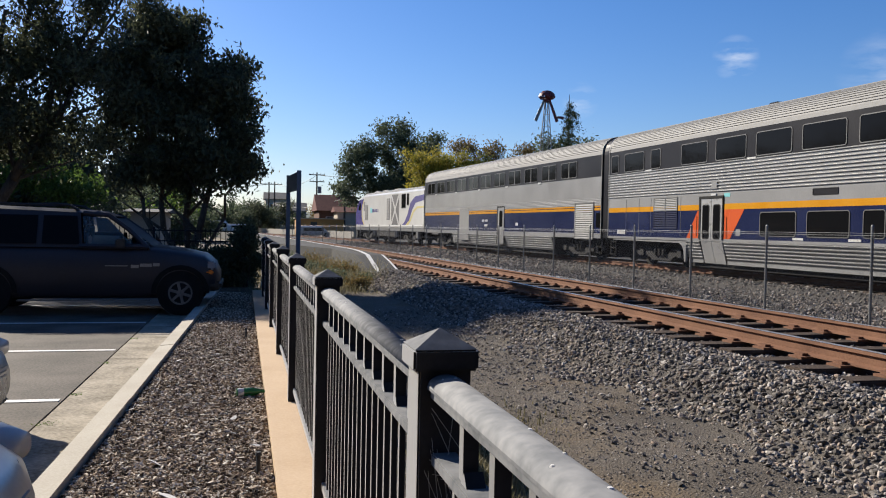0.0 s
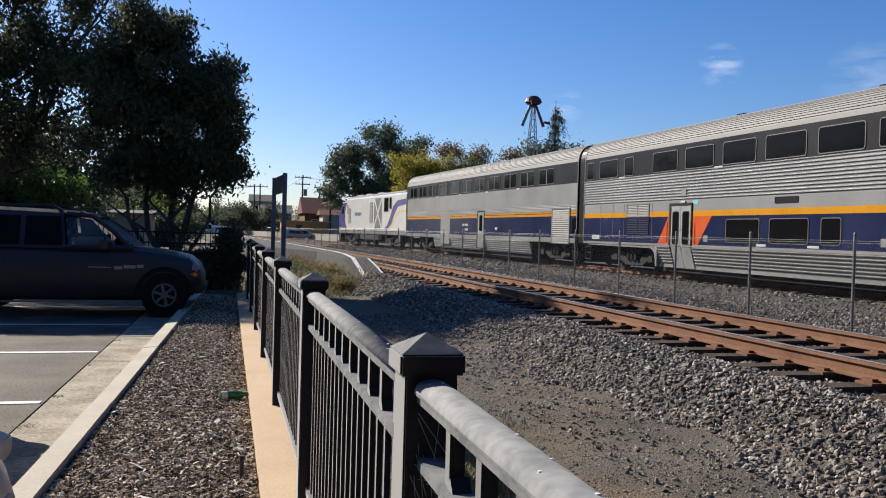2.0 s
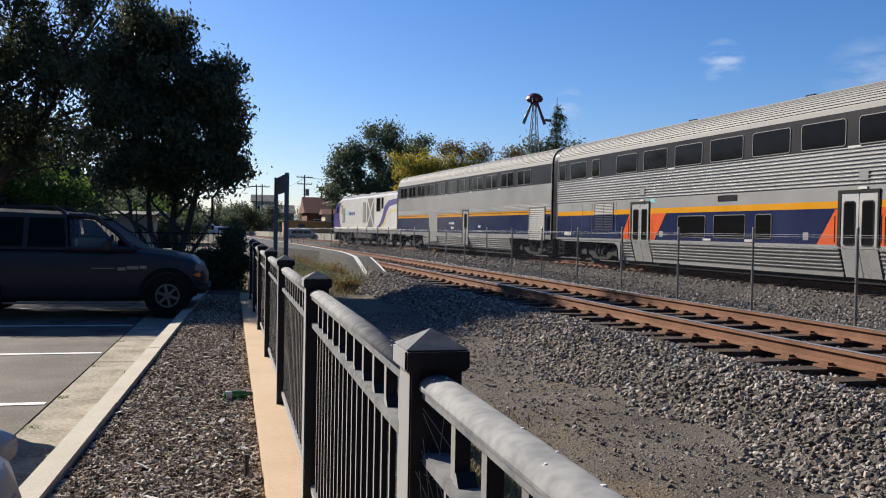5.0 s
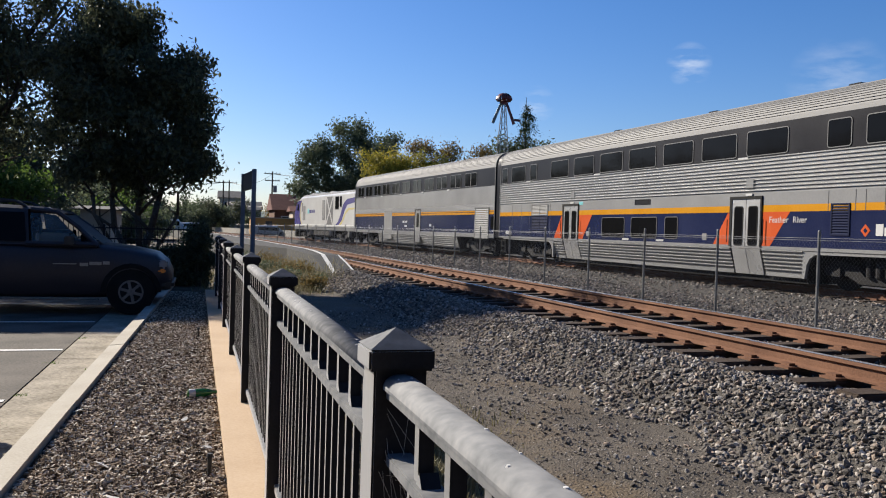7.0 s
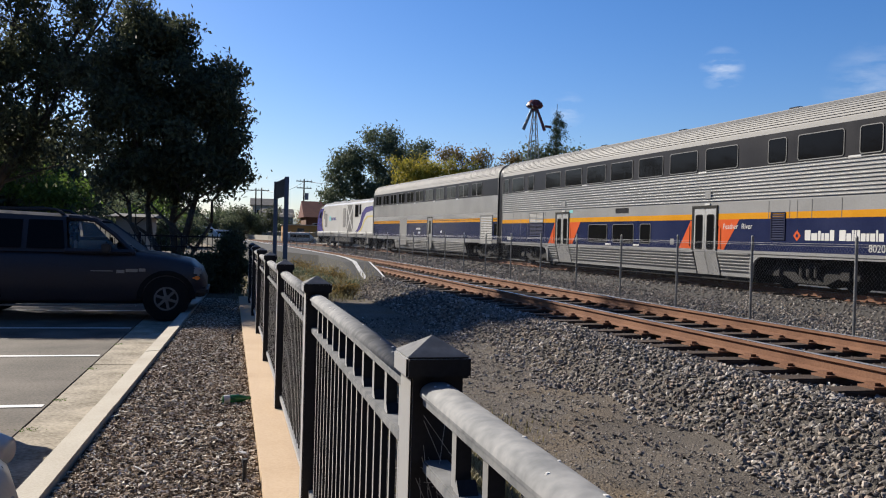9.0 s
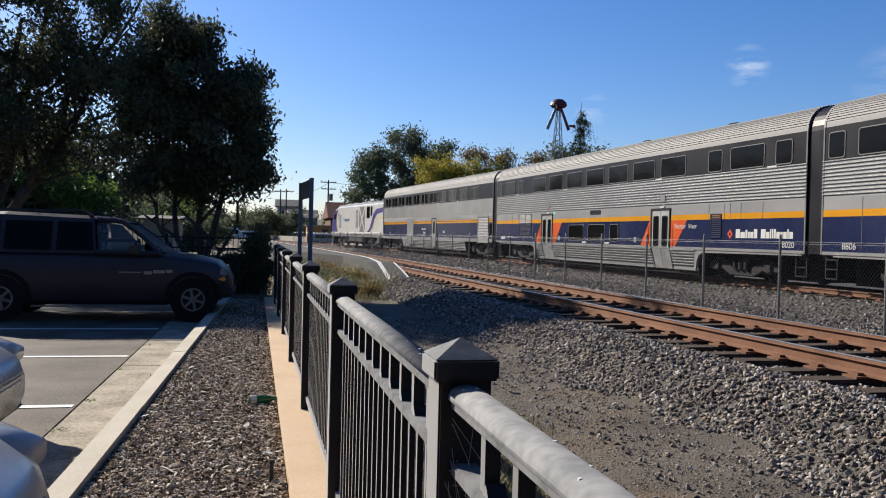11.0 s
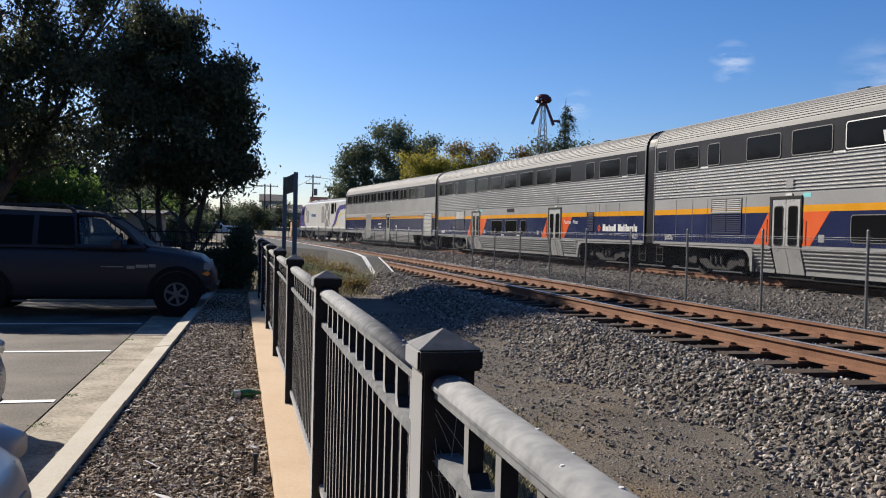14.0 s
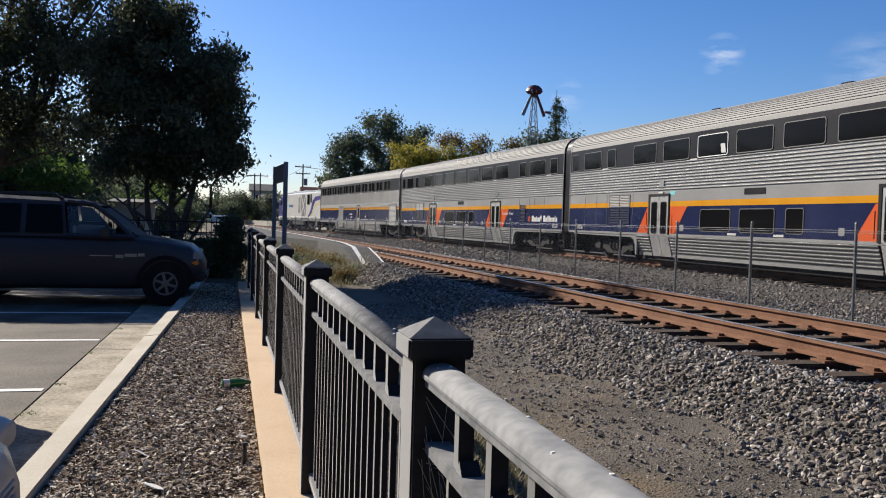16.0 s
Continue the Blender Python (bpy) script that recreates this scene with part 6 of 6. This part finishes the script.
build_sedan(pose(-0.79, 3.2, 0), "silver sedan whose bumper overhangs the kerb")


def far_van(x, y, label, h):
    v = thing("parked_van", label, "van", "vehicles down the road", pose(x, y, 0))
    lofted([(-2.3, 0.85, 0.35, h * 0.9, 0.3), (-2.1, 0.95, 0.3, h, 0.25), (0.8, 0.95, 0.3, h, 0.25), (1.5, 0.93, 0.3, h * 0.62, 0.3), (2.3, 0.85, 0.35, h * 0.52, 0.35)], M["white"], "body", v)
    part("side_glass", B(-1.6, 1.0, -0.97, -0.93, h * 0.58, h * 0.85), M["tint"], v)
    for x_ in (-1.4, 1.4):
        wheel(v, x_, -0.94, 0.34, -1)


far_van(-3.2, 118, "white van parked down the road", 2.0)
far_van(-0.6, 128, "white car parked down the road", 1.6)
far_van(-8.2, 47, "white car parked behind the trees", 1.5)
far_van(9.2, 112.5, "grey car parked by the cabin", 1.5)


# ---------------------------------------------------------------- litter and plants
btl = thing("glass_bottle", "empty green glass bottle lying on the mulch", "bottle", m=pose(0.07, 7.12, 0.125, 0, 90, 12))
bb = bmesh.new()
prev = None
for z, r in ((-0.11, 0.030), (-0.105, 0.034), (0.02, 0.034), (0.06, 0.026), (0.09, 0.014), (0.12, 0.013)):
    cur = [bb.verts.new((r * math.cos(a), r * math.sin(a), z)) for a in (2 * math.pi * i / 16 for i in range(16))]
    if prev:
        for i in range(16):
            bb.faces.new((prev[i], prev[(i + 1) % 16], cur[(i + 1) % 16], cur[i]))
    else:
        bb.faces.new(cur[::-1])
    prev = cur
part("glass_body", bb, M["bottle"], btl, "green glass", True)
part("label_band", tube(bmesh.new(), (0, 0, -0.105), (0, 0, -0.055), 0.0352, n=16), M["paper"], btl, "pale paper label")
rnd = random.Random(12)
for lx, ly, sz in ((-0.80, 6.58, 0.05), (-0.48, 5.1, 0.055), (-0.25, 9.3, 0.035), (-0.62, 8.9, 0.04), (-0.05, 6.2, 0.03), (-0.35, 4.45, 0.06), (0.1, 5.4, 0.03), (-0.6, 7.5, 0.025)):
    bm = bmesh.new()
    pts = [(math.cos(a) * sz * rnd.uniform(0.6, 1.1), math.sin(a) * sz * rnd.uniform(0.6, 1.1)) for a in (math.pi * k / 3 for k in range(6))]
    prism(bm, pts, "z", 0, 0.004)
    ob = tagged(part("paper_scrap", bm, M["paper"]), "crumpled white paper scrap on the mulch", "litter", "litter")
    ob.matrix_basis = pose(lx, ly, 0.118, rnd.uniform(-25, 25), rnd.uniform(-25, 25), rnd.uniform(0, 360))
for px_, py_ in ((0.05, 10.9), (0.10, 4.9)):
    spr = thing("sprinkler_stake", "short dark irrigation stake in the mulch", "sprinkler", "irrigation stakes", pose(px_, py_, 0.08))
    part("stake", tube(bmesh.new(), (0, 0, 0), (0, 0, 0.11), 0.013, n=8), M["trim"], spr)
    part("nozzle", tube(bmesh.new(), (0, 0, 0.11), (0, 0, 0.13), 0.02, 0.016, n=8), M["trim"], spr)


def blades(name, spots, count, length, material, seed, label):
    rng = np.random.RandomState(seed)
    v, f = [], []
    for i in range(count):
        sx, sy, sr, sh = spots[rng.randint(len(spots))]
        x, y = sx + rng.normal() * sr, sy + rng.normal() * sr
        if 0.18 < x < 0.58 and y < 18:
            continue
        z = (ground_height(x, y) if x > 0.5 else -0.01)
        a, l = rng.rand() * 6.28, length * sh * (0.4 + rng.rand())
        w = 0.004 + 0.004 * rng.rand()
        dx, dy = math.cos(a), math.sin(a)
        lean = l * (0.2 + 0.7 * rng.rand())
        k = len(v)
        v += [(x - dy * w, y + dx * w, z - 0.01), (x + dy * w, y - dx * w, z - 0.01), (x + dx * lean * 0.5 + dy * w * 0.7, y + dy * lean * 0.5 - dx * w * 0.7, z + l * 0.6), (x + dx * lean * 0.5 - dy * w * 0.7, y + dy * lean * 0.5 + dx * w * 0.7, z + l * 0.6), (x + dx * lean, y + dy * lean, z + l)]
        f += [(k, k + 1, k + 2, k + 3), (k + 3, k + 2, k + 4)]
    tagged(new(name, blob_mesh(name, v, f, material)), label, kind="stuff")


blades("dry_weeds", [(1.35, 4.7, 0.13, 0.45), (1.5, 5.2, 0.16, 0.4), (1.25, 4.2, 0.12, 0.4), (1.7, 6.2, 0.3, 0.2), (0.9, 6.4, 0.2, 0.3), (1.0, 19.5, 0.5, 1.0), (1.8, 20.5, 0.5, 1.2), (2.4, 21.5, 0.4, 1.1), (1.4, 23.0, 0.6, 1.3), (2.0, 25.5, 0.8, 1.3), (0.9, 17.5, 0.4, 0.8), (1.6, 22, 0.8, 1.0), (2.3, 22.5, 0.5, 1.0), (2.2, 27.5, 0.9, 1.4), (2.0, 31, 1.0, 1.4), (2.6, 22.0, 0.35, 0.8), (2.9, 24.0, 0.4, 1.0), (1.9, 19.2, 0.5, 0.6), (2.6, 26.0, 0.4, 1.3)], 13000, 0.28, M["weed"], 71, "dry straw-coloured weeds along the fence and platform")
for wx, wy, wr, mat_ in ((2.2, 21.2, 0.42, "leaf_oak"), (1.5, 20.0, 0.36, "leaf_rust"), (2.7, 23.6, 0.5, "leaf_rust"), (1.9, 24.5, 0.55, "leaf_oak"), (2.6, 19.6, 0.3, "leaf_rust"), (1.2, 22.6, 0.5, "leaf_oak"), (2.4, 26.0, 0.5, "leaf_rust"), (1.4, 27.0, 0.6, "leaf_oak"), (2.3, 29.0, 0.6, "leaf_rust"), (1.5, 31.0, 0.6, "leaf_oak"), (3.0, 21.4, 0.25, "leaf_oak"), (0.9, 20.6, 0.3, "leaf_rust")):
    sh = thing("weed_clump", "low scraggly weeds beside the platform", "weeds", "weed clumps")
    stm = bmesh.new()
    for k in range(7):
        a = k * 0.9
        pipe(stm, [(wx, wy, 0.0), (wx + wr * 0.7 * math.cos(a), wy + wr * 0.7 * math.sin(a), wr * 0.8)], [0.008, 0.003], 4)
    part("stem", stm, M["bark"], sh)
    fo = new("foliage", leaf_cloud("foliage", [((wx, wy, wr * 0.5), (wr, wr, wr * 0.5))], 1300, 0.035, M[mat_], int(wx * 100), 0.0))
    fo.parent = sh
blades("gutter_grass", [(-1.42, 6.75, 0.05, 0.25), (-1.44, 9.6, 0.04, 0.2), (-1.40, 7.9, 0.03, 0.15), (-0.95, 9.2, 0.04, 0.2), (-1.38, 11.6, 0.04, 0.2)], 420, 0.06, M["leaf_light"], 72, "small green tufts in the gutter joints")


# ---------------------------------------------------------------- loose stones and chips
ICO = bmesh.new()
bmesh.ops.create_icosphere(ICO, subdivisions=1, radius=1)
ICO.verts.ensure_lookup_table()
ICO_V = np.array([v.co[:] for v in ICO.verts])
ICO_F = np.array([[v.index for v in f.verts] for f in ICO.faces])
ICO.free()


def stones(name, areas, seed, label, material):
    """areas: count, x function pair, y range, size range."""
    rng = np.random.RandomState(seed)
    vs, fs, k = [], [], 0
    for count, fa, fb, y0, y1, s0, s1, near_bias in areas:
        for i in range(count):
            u = rng.rand() ** near_bias
            y = y0 + (y1 - y0) * u
            a, b = fa(y), fb(y)
            x = a + (b - a) * rng.rand()
            s = s0 + (s1 - s0) * rng.rand() ** 2
            sc = s * np.array([0.8 + 0.6 * rng.rand(), 0.6 + 0.5 * rng.rand(), 0.4 + 0.35 * rng.rand()])
            q = Euler((rng.normal() * 0.6, rng.normal() * 0.6, rng.rand() * 6.28)).to_matrix()
            jag = ICO_V * (0.66 + 0.6 * rng.rand(12, 1)) * sc
            p = jag @ np.array(q).T + np.array([x, y, ground_height(x, y) + s * (0.32 if s > 0.012 else 0.1)])
            vs.append(p)
            fs.append(ICO_F + k)
            k += 12
    me = blob_mesh(name, np.concatenate(vs).tolist(), np.concatenate(fs).tolist(), material)
    tagged(new(name, me), label, kind="stuff")


stones("ballast", [
    (18000, lambda y: near_line(y) - 2.5 + 0.12 * math.sin(y * 1.3) + 0.1 * math.sin(y * 3.7), lambda y: near_line(y) - 0.85, 2.6, 13, 0.012, 0.031, 1.4),
    (8000, lambda y: near_line(y) - 2.4, lambda y: near_line(y) - 0.85, 12, 26, 0.02, 0.036, 1.2),
    (3600, lambda y: near_line(y) - 0.70, lambda y: near_line(y) + 0.70, 4, 22, 0.02, 0.036, 1.3),
    (15000, lambda y: near_line(y) + 0.85, lambda y: near_line(y) + 5.2, 5, 24, 0.02, 0.038, 1.2),
    (10000, lambda y: far_line(y) - 5.6, lambda y: far_line(y) - 0.9, 11, 40, 0.026, 0.045, 1.2),
    (5000, lambda y: far_line(y) - 4.6, lambda y: far_line(y) - 0.9, 36, 80, 0.05, 0.085, 1.0),
    (26000, lambda y: 0.62, lambda y: near_line(y) - 2.1, 2.2, 11, 0.003, 0.009, 1.7),
    (9000, lambda y: 0.62, lambda y: near_line(y) - 2.0, 2.2, 15, 0.005, 0.012, 1.5),
    (2600, lambda y: near_line(y) - 3.4, lambda y: near_line(y) - 2.2, 2.5, 15, 0.008, 0.024, 1.3),
    (160, lambda y: 0.62, lambda y: near_line(y) - 2.3, 2.5, 14, 0.010, 0.022, 1.3),
], 81, "grey crushed-stone track ballast", M["stone"])


def chips():
    rng = np.random.RandomState(91)
    vs, fs = [], []
    cube = np.array([(-1, -1, -1), (1, -0.7, -1), (0.8, 1, -1), (-0.9, 0.8, -1), (-0.8, -0.9, 1), (0.9, -0.8, 1), (0.9, 0.8, 1), (-1, 0.9, 1)], float)
    cf = np.array([(0, 3, 2, 1), (4, 5, 6, 7), (0, 1, 5, 4), (1, 2, 6, 5), (2, 3, 7, 6), (3, 0, 4, 7)])
    for i in range(54000):
        y = 3.6 + 14.4 * rng.rand() ** 1.6
        a, b = kerb_outer(y) + 0.17, 0.18
        x = a + (b - a) * rng.rand()
        l = 0.007 + 0.021 * rng.rand() ** 2.4
        sc = np.array([l, l * (0.12 + 0.24 * rng.rand()), 0.0025 + 0.004 * rng.rand()])
        q = np.array(Euler((rng.normal() * 0.3, rng.normal() * 0.28, rng.rand() * 6.28)).to_matrix())
        u = (x - a) / (b - a)
        vs.append((cube * sc) @ q.T + np.array([x, y, 0.10 - 0.02 * u + 0.004 + 0.008 * rng.rand()]))
        fs.append(cf + 8 * i)
    tagged(new("wood_chips", blob_mesh("wood_chips", np.concatenate(vs).tolist(), np.concatenate(fs).tolist(), M["chips"])), "brown and pale wood chips strewn over the planting strip", kind="stuff")


chips()


# ---------------------------------------------------------------- dust, droppings and webs on the near fence
rng_ = random.Random(17)
spots = bmesh.new()
for i in range(60):
    y = rng_.uniform(0.4, 8.5)
    a = rng_.uniform(-0.022, 0.022)
    z = 0.15 + 1.0545 - 10.5 * a * a
    r = rng_.uniform(0.002, 0.006)
    tube(spots, (FX + a, y, z - 0.002), (FX + a, y, z + 0.0012), r, r * 0.6, 7)
tagged(part("bird_droppings", spots, M["paper"]), "small pale droppings dried on the fence rail", kind="stuff")
web = thing("cobweb", "torn dusty cobweb hanging from the fence post", "cobweb", m=pose(FX, FIRST - 0.058, 0.15))
strands = bmesh.new()
for i in range(16):
    x0, z0 = rng_.uniform(-0.05, 0.02), rng_.uniform(0.80, 1.03)
    x1, z1 = rng_.uniform(-0.03, 0.05), rng_.uniform(0.62, 0.90)
    tube(strands, (x0, -0.002, z0), (x1, -0.012 - 0.03 * rng_.random(), z1), 0.0004, n=3, caps=False)
part("strand", strands, M["paper"], web)


# ---------------------------------------------------------------- what moves
def motions():
    ys = [-140 + 0.25 * i for i in range(1600)]
    run = [0.0]
    for a, b in zip(ys, ys[1:]):
        run.append(run[-1] + math.hypot(b - a, far_line(b) - far_line(a)))

    def along(dist):
        """The point of the far track's middle that lies dist metres beyond the spot abreast of y = 31.8."""
        want = dist + ZERO
        lo, hi = 0, len(run) - 1
        while hi - lo > 1:
            mid = (lo + hi) // 2
            if run[mid] < want:
                lo = mid
            else:
                hi = mid
        y = ys[lo] + (want - run[lo]) / (run[hi] - run[lo]) * 0.25
        return Vector((far_line(y), y, RAIL_FAR))
    ZERO = run[round((31.8 + 140) / 0.25)]

    def gone(t):
        return sum(c * t ** k for k, c in enumerate(GONE))

    def vehicle_pose(middle, half, t):
        a, b = along(middle - half + gone(t)), along(middle + half + gone(t))
        d = b - a
        return pose(*((a + b) / 2), 0, 0, -math.degrees(math.atan2(d.x, d.y)))
    times = [i * 0.5 for i in range(33)]
    for ob, middle, half in ((coach_second, -CAR / 2, 9.2), (coach_first, CAR / 2, 9.4), (coach_third, -1.5 * CAR, 9.2), (engine, CAR + LOCO / 2, 6.2)):
        walk(ob, [(t, vehicle_pose(middle, half, t)) for t in times])
    for wheel, y, r in WHEELS:
        walk(wheel, [(i * 0.2, pose(0, y, r, -math.degrees(gone(i * 0.2) / r))) for i in range(81)])


motions()
